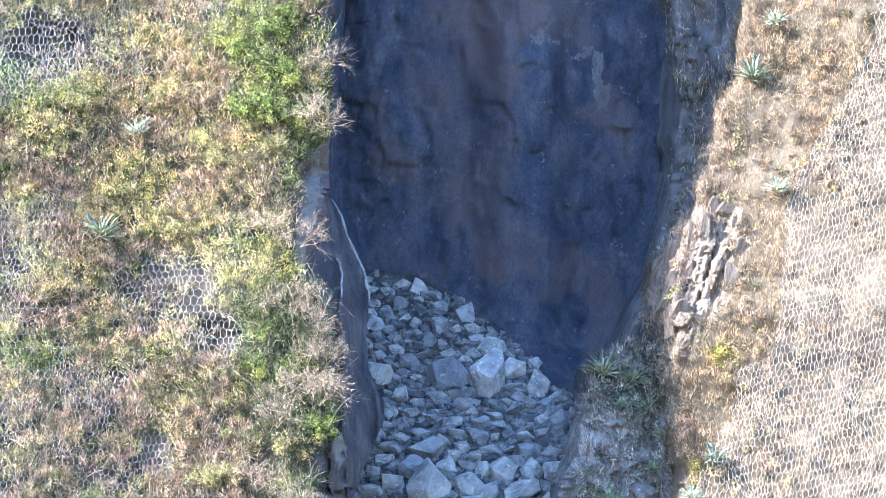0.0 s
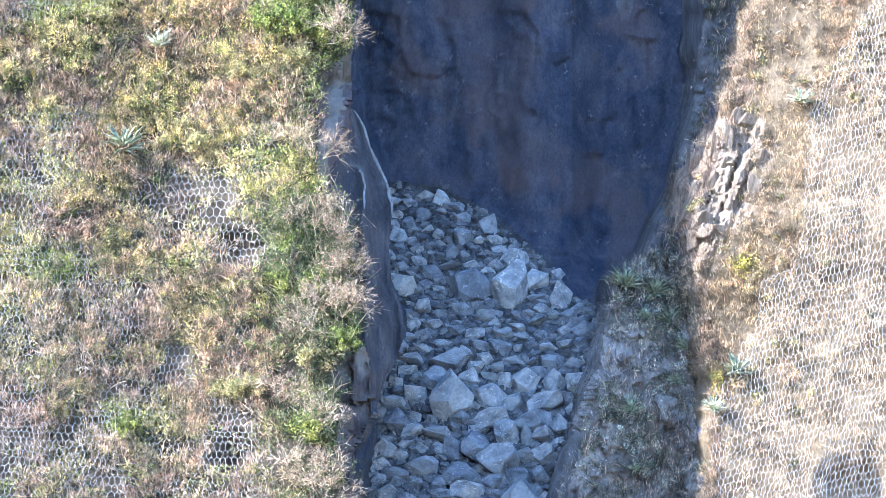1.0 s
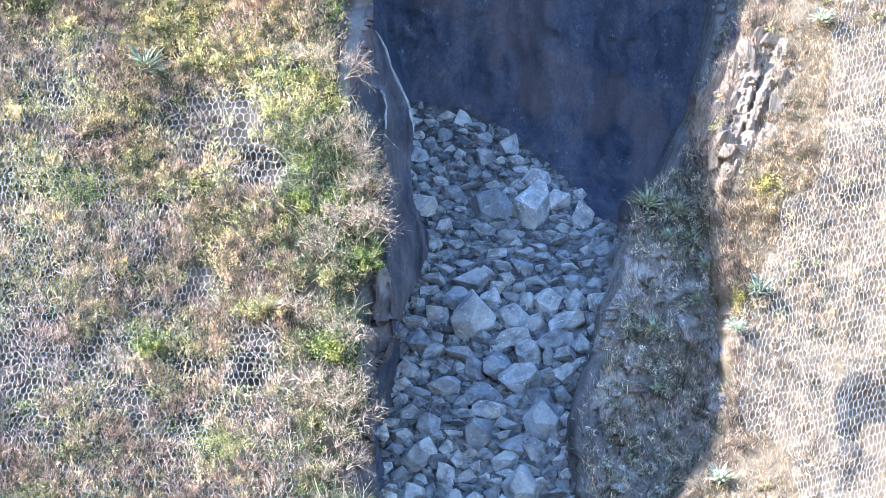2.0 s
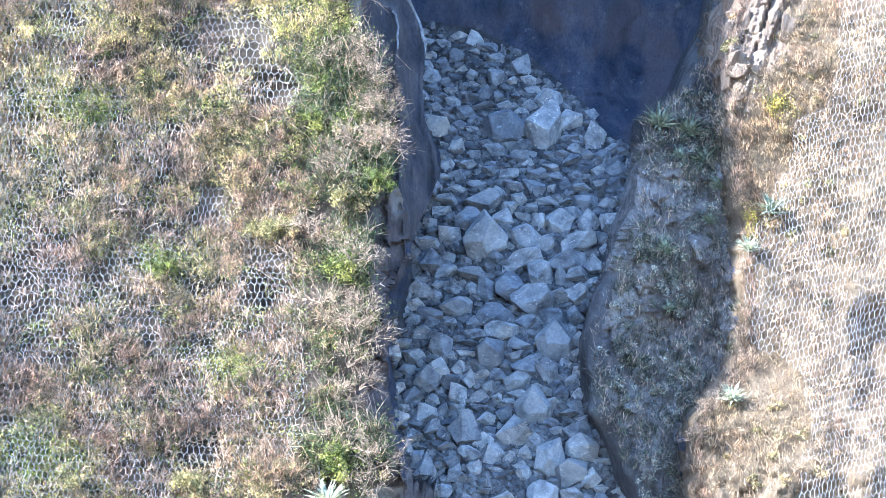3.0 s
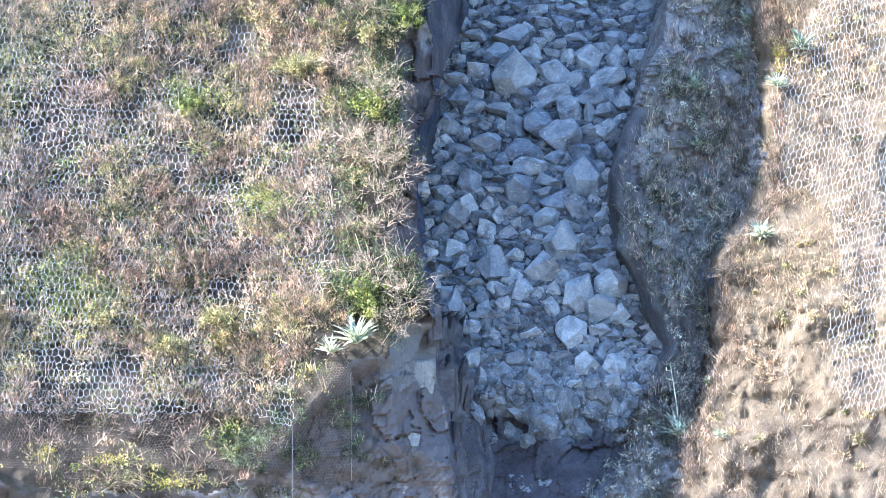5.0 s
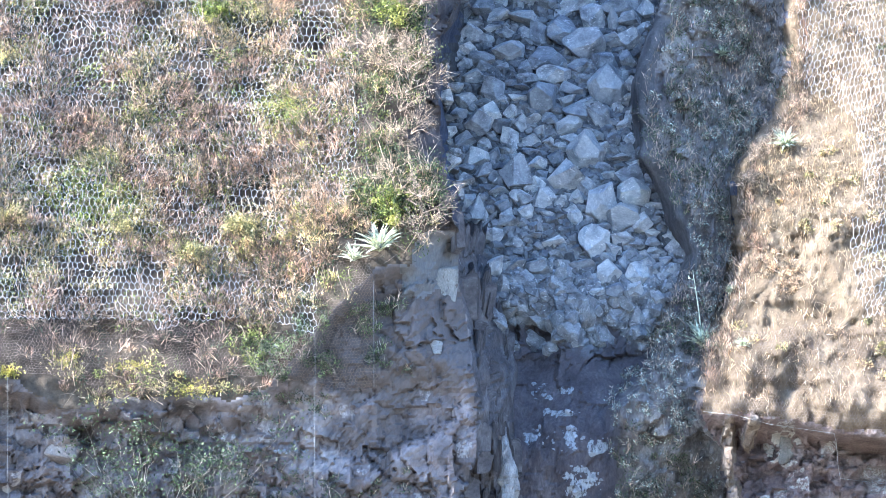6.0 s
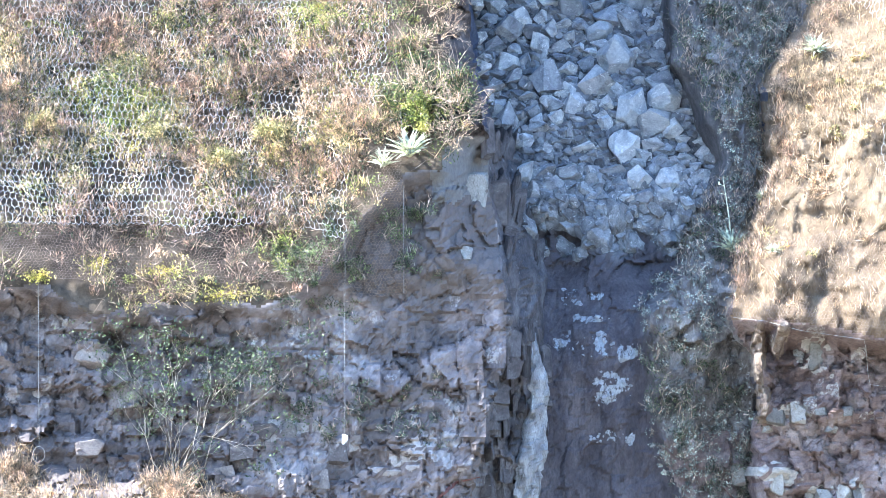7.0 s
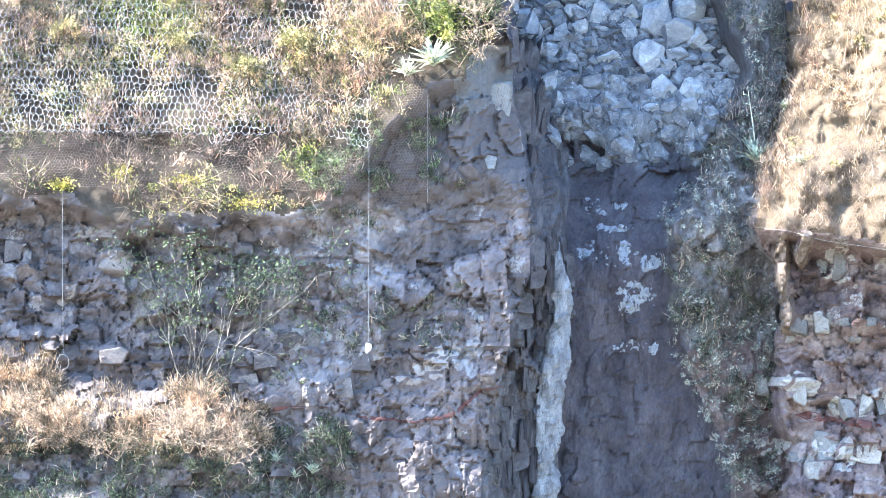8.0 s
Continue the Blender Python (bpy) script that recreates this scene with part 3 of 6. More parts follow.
talus_zone = (ca >= cfl - 0.1) & (ca < ctr) & (cb < top_talus(ca) + 0.2) & (cb > END_TALUS)
right_zone = (ca >= cer - 0.1 + 1.4 * wav)
dry_zone = right_zone & (cb + wav > lip_dry(ca))
column_zone = dry_zone & (np.hypot((ca - COLUMNS[0] - 0.3 * (cb - COLUMNS[1])) / COLUMNS[2], (cb - COLUMNS[1]) / COLUMNS[3]) + 3 * wav < 1.1)
low_zone = ((ca >= ctr) & (cb < -12.6 + wav * 3) & ~dry_zone) | (right_zone & ~dry_zone)
crop_zone = (ca >= ctr) & (ca < cer - 0.1) & ~low_zone
bed_zone = (ca >= cfl) & (ca < ctr) & (cb <= END_TALUS) & (cb > END_TALUS - 1.9 + 4 * wav)
gully_zone = ~(flank_zone | bed_zone | slope_zone | cliff_zone | talus_zone | right_zone | low_zone | crop_zone)
side_zone = gully_zone & (ca < cfl) & (cb < -4.8 + 3 * wav)
shoulder_zone = gully_zone & ~side_zone & (ca < cfl)
gully_zone &= ~side_zone & ~shoulder_zone
low_gully = gully_zone & (cb < -8.3 + 4 * wav) & (ca > cfl - 0.2)
gully_zone &= ~low_gully
# strip of darker rock colour for the shadow band beside the rockfall
edge_zone = crop_zone & (ca < ctr + 0.6 + 0.6 * wav) & (cb < 0.5) & (cb > -6.2)
crop_zone &= ~edge_zone
rib_zone = right_zone & (ellipses(ca, cb, RIBS) > 0.15)
low_zone &= ~rib_zone
dry_zone &= ~rib_zone
column_zone |= rib_zone
high_crop = crop_zone & (cb > 3.6 + 4 * wav)
crop_zone &= ~high_crop
smooth_zone = cliff_zone & (ca > -7.0 + 3 * wav)
cliff_zone &= ~smooth_zone

# which of the jointed stones are pale, and where crusts whiten the gully
joint = cell_value(*warp(ga, gb), 0.5, 0.42, 31)
LEFT_STONES = [(-2.78, -13.03, 0.34, 0.49), (-2.31, -13.02, 0.29, 0.46), (-3.42, -13.36, 0.46, 0.31), (-1.80, -7.98, 0.20, 0.20), (-1.13, -6.23, 0.34, 0.51), (-12.94, -10.22, 0.37, 0.34), (-10.76, -10.35, 0.29, 0.37), (-9.87, -8.99, 0.29, 0.43), (-12.14, -11.68, 0.13, 0.29), (-6.50, -12.47, 0.57, 0.34), (-5.78, -12.51, 0.49, 0.37), (-5.21, -12.68, 0.34, 0.49), (-4.35, -12.85, 0.37, 0.31), (-1.64, -12.95, 0.49, 0.71), (-1.79, -11.81, 0.43, 0.43)]
RIGHT_STONES = [(6.29, -13.62, 0.89, 0.46), (7.58, -14.08, 0.34, 0.31), (8.08, -14.07, 0.29, 0.34), (8.51, -13.97, 0.26, 0.40), (6.43, -11.98, 0.34, 0.37), (7.00, -11.94, 0.31, 0.31), (7.42, -10.48, 0.49, 0.51), (6.80, -15.19, 0.43, 0.71), (7.66, -15.33, 0.49, 0.49), (5.94, -15.20, 0.51, 0.29)]
CRUSTS = [(1.37, -9.05, 0.79, 0.21), (1.06, -10.22, 0.31, 0.34), (1.89, -10.29, 0.51, 0.34), (2.64, -10.43, 0.29, 0.26), (2.24, -11.36, 0.66, 0.49), (1.90, -12.60, 0.23, 0.16), (2.36, -12.54, 0.26, 0.19), (2.79, -12.67, 0.14, 0.20), (1.77, -9.57, 0.57, 0.11)
          ]
pale = np.where((joint > 0.86) & (fbm(ga * 0.5, gb * 0.7, 213) > -0.1), 0.62, 0.0)
pale = np.maximum(pale, np.where(joint > 0.3, ellipses(ga, gb, LEFT_STONES + RIGHT_STONES), 0))
crust = ellipses(ga + 0.25 * fbm(ga * 2, gb * 2, 218, 4), gb + 0.25 * fbm(ga * 2, gb * 2, 219, 4), CRUSTS) * np.clip(0.75 + 1.6 * fbm(ga * 3.5, gb * 5, 214, 5), 0, 1)
edge = np.zeros(ga.shape, bool)
edge[:, 1:] |= joint[:, 1:] != joint[:, :-1]
edge[1:] |= joint[1:] != joint[:-1]
pale = np.where(edge, 0, pale)
pale = np.where((gb > -6.3) | ((ga < -6.5) & (gb < -12.0)), 0, pale)
ledges = smooth(0.02, 0.25, fbm(ga * 3.5, gb * 2.2, 231, 5))
crust = np.maximum(crust, ellipses(ga, gb, [(4.36, 13.2, 1.1, 0.9), (5.51, 11.83, 0.3, 1.1), (4.9, 12.6, 0.5, 0.5)]) * ledges)
crust = np.maximum(crust, 0.8 * smooth(0.26, 0.40, fbm(ga * 4.5, gb * 3.6, 239, 5)) * (gb > 4.0))
veil = np.clip(ellipses(ga, gb, [(2.3, 10.8, 1.1, 3.2), (3.1, 7.35, 1.0, 0.8), (1.4, 12.0, 0.9, 1.8), (2.7, 13.6, 1.3, 1.2), (0.6, 7.0, 1.2, 0.6)]) * (0.55 + 0.9 * fbm(ga * 0.9, gb * 0.8, 232, 5)) + 0.7 * smooth(0.12, 0.4, fbm(ga * 0.7, gb * 0.6, 233, 5)), 0, 1)
veil = np.where((ga < edge_net(gb)) & (gb < -5.0), smooth(-0.5, 0.3, gb + 8.9 + 0.9 * fbm(ga * 1.1, gb * 1.1, 234, 5)) * smooth(0.4, -0.9, ga + 0.8 * fbm(ga, gb, 235, 4)) + 0.75 * smooth(0.1, 0.3, fbm(ga * 0.8, gb * 1.3, 236, 5)), veil)
veil = np.where((ga < edge_net(gb) + 0.25) & (gb > -5.0), ellipses(ga + 0.3 * fbm(ga * 1.5, gb * 1.5, 237, 4), gb, [(-1.65, 8.7, 0.4, 1.5), (-1.95, 7.3, 0.35, 0.8), (-1.2, 2.4, 0.2, 0.6)]), veil)
veil = np.where((ga < edge_net(gb)) & (gb < -5.5), np.maximum(veil, smooth(0.5, 0.0, edge_net(gb) - ga + 0.7 * fbm(ga * 1.5, gb * 0.8, 253, 4))), veil)
veil = np.where((ga >= edge_crop(gb)) & (ga < edge_dry(gb)) & (gb < -6.5), smooth(0.8, 0.0, ga - edge_crop(gb) + 1.0 * fbm(ga * 1.5, gb * 1.2, 254, 5)), veil)
veil = np.where((ga >= foot_net(gb) - 0.1) & (ga < edge_crop(gb) + 0.1) & (gb < -5.5), smooth(-7.1, -7.9, gb + 1.3 * fbm(ga * 1.6, gb * 1.3, 238, 5)), veil)
stone = np.where((ga > foot_net(gb)) & (ga < edge_crop(gb) + 0.5), crust, pale)
index = np.arange(ga.size).reshape(ga.shape)


def sheet(name, zone, mat, label, category, soft=False):
    quads = np.stack([index[:-1, :-1][zone], index[:-1, 1:][zone], index[1:, 1:][zone], index[1:, :-1][zone]], 1)
    used, flat = np.unique(quads, return_inverse=True)
    me = mesh_of(name, surface.reshape(-1, 3)[used], flat.reshape(-1, 4), mat, soft)
    me.attributes.new("stone", "FLOAT", "POINT").data.foreach_set("value", stone.ravel()[used].astype(np.float32))
    me.attributes.new("dust", "FLOAT", "POINT").data.foreach_set("value", veil.ravel()[used].astype(np.float32))
    ob = new(name, me)
    return tagged(ob, label, category, kind="structure")


sheet("slope_netted", slope_zone, M_SOIL, "steep brown earth slope overgrown with brush under wire netting", "slope", True)
cliff_left = sheet("cliff_jointed", cliff_zone, M_LOWER, "grey-brown jointed basalt cliff below the netted slope", "cliff")
sheet("buttress_flank", flank_zone, M_FLANK, "dark brown bare rock flank at the netted slope's edge", "rock wall")
sheet("cliff_smooth", smooth_zone, M_SMOOTH, "broad pinkish-grey rock faces of the lower cliff", "cliff")
gully_wall = sheet("gully_wall", gully_zone, M_GULLY, "rock wall of the rockfall gully, blue shade put into its colour", "rock wall", True)
sheet("gully_foot", low_gully, M_LOWGULLY, "dusty brown-grey rock wall at the gully's foot", "rock wall")
gully_side = sheet("gully_side", side_zone, M_SIDE, "streaked grey-brown rock side of the gully", "rock wall")
# wears the gully's shade-blue tone in place of the recess's deep shade
sheet("gully_shoulder", shoulder_zone, M_GULLY, "broken rock side of the gully beside the buttress, shade put into its colour", "rock wall")
sheet("shaded_edge", edge_zone, M_UPCROP, "smooth rock edge between outcrop and rockfall, shadow band put into its colour", "rock wall", True)
bedrock = sheet("bedrock_step", bed_zone, M_BEDROCK, "fractured pale grey bedrock step under the rockfall", "rock")
talus_bed = sheet("talus_bed", talus_zone, M_BED, "crushed grey stone bed under the fallen boulders", "ground")
outcrop = sheet("outcrop_wall", crop_zone, M_CROP, "shaded lichened rock outcrop with dry grass beside the rockfall", "rock wall")
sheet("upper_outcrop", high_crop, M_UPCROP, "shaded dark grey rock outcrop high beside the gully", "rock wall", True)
sheet("slope_dry", dry_zone & ~column_zone, M_DRY, "sunlit pale ochre earth slope with dry grass and netting", "slope", True)
columns = sheet("cliff_columns", column_zone, M_LITROCK, "sunlit jointed ochre rock columns at the slope's edge", "cliff")
cliff_right = sheet("cliff_banded", low_zone & (ca > ctr), M_RIGHT, "red-brown banded cliff with pale blocks below the dry slope", "cliff")

# the hillside goes on above, to both sides and below, coarser
STEP2 = 0.6
ha, hb = np.meshgrid(np.arange(-60.0, 60.1, STEP2), np.concatenate([[-18.6], np.arange(-17.4, 15.0, STEP2), np.arange(15.0, 40.0, STEP2)]))
rest = place(ha, hb, depth(np.clip(ha, -15, 13.9), np.clip(hb, -17.6, 40)) + 0.0)
hidx = np.arange(ha.size).reshape(ha.shape)
hc_a, hc_b = ha[:-1, :-1] + STEP2 / 2, hb[:-1, :-1] + STEP2 / 2
outside = ~((hc_a > -14.7) & (hc_a < 13.6) & (hc_b > -17.3) & (hc_b < 14.7))
rest[..., 1] += 0.08
hq = np.stack([hidx[:-1, :-1][outside], hidx[:-1, 1:][outside], hidx[1:, 1:][outside], hidx[1:, :-1][outside]], 1)
tagged(new("hillside", mesh_of("hillside", rest.reshape(-1, 3), hq, M_SOIL, True)), "brown rocky hillside that carries on round the rockfall", "hillside", kind="structure")

# flat ground from the cliff's foot to the horizon
gv = [(-2500, -2500, 0), (2500, -2500, 0), (2500, 30, 0), (-2500, 30, 0)]
tagged(new("ground", mesh_of("ground", gv, [(0, 1, 2, 3)], M_GROUND)), "dry grey-brown ground before the foot of the cliff", "ground", kind="structure")

# narrow ribs of rock: the pale one in the gully's foot, and the crests of the folded fin beside the buttress
def rib(line, low, high, widest, out, mat, label, seed):
    bs = np.arange(low, high, 0.05)
    turn = np.linspace(-1.75, 1.75, 13)
    gg, bb = np.meshgrid(turn, bs)
    ends = smooth(high, high - 0.25 * (high - low), bb) * 0.75 + 0.25
    thick = widest * ends * (1 + 0.7 * fbm(gg * 0.8, bb * 1.6, seed, 4) + 0.1 * blocks(gg * 0.4, bb, 0.3, 0.34, seed + 1, 1.0, 0.1, 0.5))
    aa = line(bb) + 0.18 * widest * fbm(bb * 1.6, 0 * bb, seed + 2) + thick * np.sin(gg)
    v = place(aa, bb, depth(line(bb), bb, False) + out - 0.9 * thick * np.cos(gg) + 0.1 * widest * blocks(aa / widest, bb, 0.5, 0.4, seed + 3, 1.0, 0.1, 0.4))
    n = len(turn)
    f = [(i * n + k, i * n + k + 1, (i + 1) * n + k + 1, (i + 1) * n + k) for i in range(len(bs) - 1) for k in range(n - 1)]
    return tagged(new("rock_rib", mesh_of("rock_rib", v.reshape(-1, 3), f, mat)), label, "rock", kind="structure")


rib(dyke, -17.4, -9.9, 0.33, -0.35, M_DYKE, "pale grey rock rib standing in the gully's foot", 215)
crest_line = line_up([(-1.42, 8.67), (-1.27, 8.46), (-1.12, 8.17), (-1.01, 7.81), (-0.84, 7.38), (-0.70, 7.10), (-0.54, 6.81), (-0.44, 6.45), (-0.39, 6.24), (-0.41, 5.88), (-0.46, 5.1), (-0.42, 4.3), (-0.15, 3.6), (-0.02, 3.0), (-0.25, 2.3), (-0.55, 1.7), (-0.78, 1.0), (-0.9, 0.4), (-1.2, 0.0)])
fold_line = line_up([(-1.26, 7.12), (-1.14, 6.98), (-1.07, 6.66), (-1.08, 6.31), (-1.11, 5.95), (-1.12, 5.52), (-1.03, 5.09)])


def fin_depth(a, b):
    """The folded rock fin between the buttress and the rockfall: deeper towards its crest."""
    u = np.clip((a - edge_net(b)) / np.maximum(crest_line(b) - edge_net(b), 0.05), 0, 1)
    fold = 0.5 * np.exp(-((a - fold_line(b)) / 0.1) ** 2) * smooth(7.3, 6.9, b)
    return netted(edge_net(b), b) + 1.3 + 2.0 * u + 0.35 * fbm(a * 3.5, b * 0.7, 240, 4) - fold - 0.35 * smooth(0.75, 1.0, u)


us, bs = np.meshgrid(np.linspace(-0.1, 1.0, 30), np.arange(0.0, 8.7, 0.06))
fa = edge_net(bs) + us * np.maximum(crest_line(bs) - edge_net(bs), 0.05) + 0.05 * fbm(bs * 2.5, 0 * bs, 241, 4)
fv = place(fa, bs, fin_depth(fa, bs))
back = place(fa[:, -1:] - 0.05, bs[:, -1:], fin_depth(fa[:, -1:], bs[:, -1:]) + 6.0)
fv = np.concatenate([fv, back], 1)
n = fv.shape[1]
ff = [(i * n + k, i * n + k + 1, (i + 1) * n + k + 1, (i + 1) * n + k) for i in range(len(bs) - 1) for k in range(n - 1)]
tagged(new("rock_fin", mesh_of("rock_fin", fv.reshape(-1, 3), ff, M_FIN, True)), "dark folded rock fin between buttress and rockfall", "rock", kind="structure")


def crest(along, low, high, radius, label):
    """A pale broken tube along an edge of the fin, for the light its rim catches."""
    b = np.arange(low, high, 0.04)
    a = along(b) + 0.05 * fbm(b * 2.5, 0 * b, 241, 4)
    r = radius * (0.6 + 1.6 * vnoise(b * 3, 0 * b, 242))
    v, f = tubes(place(a[:-1], b[:-1], fin_depth(a[:-1], b[:-1]) - 0.02), place(a[1:], b[1:], fin_depth(a[1:], b[1:]) - 0.02), r[:-1], r[1:], 5)
    tagged(new("rock_rib", mesh_of("rock_rib", v, f, M_DYKE)), label, "rock", kind="structure")


# pale rock colour here draws the highlight on crest and fold
crest(crest_line, 5.9, 8.6, 0.03, "thin pale line painted for the lit crest of the rock fin")
crest(fold_line, 6.1, 7.1, 0.022, "thin pale line painted for the lit edge of a fold in the rock fin")

# ---------------------------------------------------------------- fallen boulders
ROCKS = [rock_mesh("boulder", M_BOULDER, 100 + k, cuts=(9, 11, 14, 10)[k % 4], bevel=0.016, worn=0.08) for k in range(24)]
PALE_ROCKS = [rock_mesh("boulder", M_BOULDERPALE, 130 + k, cuts=(11, 13, 15)[k % 3], bevel=0.016, worn=0.08) for k in range(9)]
LABEL_BIG = "large angular pale grey boulder lying on the rubble slope"
LABEL_MID = "angular grey boulder in the rockfall"
rng = np.random.default_rng(4)
taken = []


def boulder(a, b, w, h, pale=False):
    p = Vector(on_cliff(a, b, 0.16 * (w + h)))
    k = 1.14 * (RANGE + p.y) / RANGE
    ob = new("boulder", PALE_ROCKS[rng.integers(9)] if pale else ROCKS[rng.integers(24)])
    ob.matrix_basis = stone_pose(p, w * k, h * k, (w + h) * 0.5, rng, 0.22)
    taken.append((a, b, w, h))
    return tagged(ob, LABEL_BIG if w * h > 0.5 else LABEL_MID, "boulder", "fallen boulders")


PALE = [(1.39, 5.38, 0.40, 0.43), (1.62, 4.13, 1.00, 0.94), (2.62, 4.03, 0.86, 1.14), (0.40, 3.56, 0.40, 0.40), (1.15, 1.23, 1.23, 1.11), (2.90, -1.34, 0.97, 0.94), (1.25, -1.62, 0.77, 0.77), (-0.07, -2.01, 0.60, 0.51), (1.89, -2.32, 0.74, 0.43), (2.56, -2.54, 0.54, 0.26), (2.35, -3.01, 0.91, 0.89), (2.79, -4.29, 0.83, 0.89), (3.57, -4.01, 0.91, 0.63), (3.36, -4.58, 0.97, 0.60), (3.79, -4.79, 0.51, 0.49), (1.13, -5.91, 0.63, 0.40), (2.92, -6.05, 0.63, 0.57), (3.64, -6.48, 0.49, 0.40)]
CREST = [(0.40, 5.95, 0.37, 0.37), (0.06, 5.74, 0.31, 0.31), (0.89, 6.04, 0.26, 0.14), (-0.25, 5.39, 0.40, 0.37), (0.12, 5.26, 0.26, 0.23), (0.53, 5.56, 0.29, 0.14), (0.80, 5.45, 0.31, 0.26), (2.02, 5.66, 0.49, 0.51), (2.25, 5.31, 0.40, 0.23), (0.83, 5.21, 0.26, 0.17), (0.25, 5.06, 0.37, 0.17), (1.15, 4.99, 0.37, 0.34), (1.83, 5.31, 0.29, 0.20), (1.46, 4.92, 0.31, 0.29), (1.89, 4.89, 0.23, 0.23), (2.38, 5.06, 0.37, 0.20), (2.72, 4.81, 0.66, 0.63), (0.57, 4.49, 0.51, 0.34), (1.07, 4.66, 0.57, 0.20), (2.26, 4.66, 0.37, 0.29), (3.29, 4.32, 0.57, 0.63), (-0.20, 4.13, 0.77, 0.71), (0.83, 4.28, 0.34, 0.26), (0.79, 4.06, 0.37, 0.17)]
UPPER = [(-0.54, 3.73, 0.40, 0.23), (0.05, 3.69, 0.29, 0.14), (3.89, 3.85, 0.57, 0.63), (1.15, 3.73, 0.31, 0.17), (1.43, 3.53, 0.51, 0.31), (2.05, 3.38, 0.80, 0.23), (3.35, 3.23, 0.49, 0.43), (3.43, 3.56, 0.43, 0.29), (1.72, 2.92, 0.57, 0.23), (0.40, 2.89, 0.40, 0.31), (0.93, 2.99, 0.20, 0.17), (1.29, 3.20, 0.34, 0.17), (4.43, 3.03, 0.49, 0.34), (3.43, 2.89, 0.29, 0.26), (2.79, 3.09, 0.43, 0.17), (3.79, 4.42, 0.34, 0.31), (2.93, 2.88, 0.34, 0.20), (0.89, 2.68, 0.46, 0.20), (1.89, 2.63, 0.57, 0.26), (2.36, 2.56, 0.57, 0.40), (2.83, 2.56, 0.34, 0.23), (3.15, 2.66, 0.34, 0.20)]
MIDDLE = [(1.07, 2.20, 0.89, 0.51), (1.47, 2.40, 0.43, 0.40), (1.97, 2.28, 0.34, 0.34), (0.12, 2.28, 0.57, 0.26), (2.69, 2.25, 0.46, 0.20), (3.65, 2.18, 0.63, 0.49), (1.79, 2.06, 0.51, 0.34), (2.29, 2.06, 0.34, 0.26), (0.00, 2.00, 0.46, 0.29), (3.32, 1.92, 0.46, 0.43), (2.98, 1.68, 0.63, 0.66), (2.50, 1.70, 0.37, 0.49), (0.72, 1.78, 0.71, 0.57), (1.55, 1.80, 0.51, 0.40), (2.12, 1.35, 0.74, 0.66), (0.22, 1.35, 0.63, 0.57), (2.69, 1.18, 0.49, 0.46), (3.72, 1.70, 0.57, 0.49), (4.36, 1.70, 0.63, 0.57), (3.50, 1.23, 1.00, 0.49), (-0.28, 1.70, 0.40, 0.26), (-0.21, 1.46, 0.34, 0.26), (-0.35, 1.18, 0.63, 0.31), (2.15, 0.83, 0.94, 0.51)]
WAIST = [(-0.23, 0.70, 0.57, 0.57), (1.36, 0.82, 0.51, 0.31), (1.69, 1.09, 0.26, 0.20), (0.15, 0.49, 0.57, 0.40), (3.19, 0.73, 0.80, 0.46), (2.53, 0.42, 0.69, 0.69), (3.90, 0.63, 0.37, 0.49), (0.79, 0.38, 0.71, 0.34), (3.05, 0.30, 0.31, 0.49), (3.43, 0.35, 0.51, 0.37), (1.15, -0.01, 0.51, 0.57), (1.72, 0.06, 0.86, 0.71), (2.36, -0.30, 0.91, 0.86), (0.00, 0.16, 0.40, 0.23), (-0.60, -0.01, 0.57, 0.46), (0.79, 0.03, 0.31, 0.31), (-0.17, -0.15, 0.34, 0.34), (3.00, -0.15, 0.57, 0.40), (3.43, -0.15, 0.63, 0.51), (0.43, -0.44, 0.77, 0.57), (1.29, -0.65, 0.91, 0.57), (-0.60, -0.37, 0.43, 0.29), (-0.28, -0.58, 0.71, 0.29), (2.86, -0.72, 0.63, 0.57)]
LOWER = [(3.40, -0.70, 0.37, 0.51), (1.52, -1.01, 0.83, 0.49), (-0.47, -1.08, 0.51, 0.34), (0.00, -1.41, 0.63, 0.54), (1.96, -1.37, 0.54, 0.31), (-1.21, -1.58, 0.40, 0.31), (-0.68, -1.68, 0.49, 0.37), (-0.31, -2.25, 0.69, 0.63), (0.46, -1.97, 0.31, 0.31), (1.93, -1.68, 0.51, 0.29), (2.17, -1.97, 0.60, 0.46), (2.72, -2.05, 0.54, 0.66), (0.43, -2.65, 0.49, 0.49), (-0.85, -2.01, 0.37, 0.34), (0.72, -2.25, 0.29, 0.37), (0.97, -2.70, 0.46, 0.34), (2.76, -2.87, 0.43, 0.37), (3.07, -2.65, 0.34, 0.34), (3.40, -2.91, 0.37, 0.31), (3.26, -3.15, 0.49, 0.29), (-0.71, -2.72, 0.51, 0.34), (-0.40, -3.11, 0.57, 0.46), (0.05, -3.08, 0.29, 0.37)]
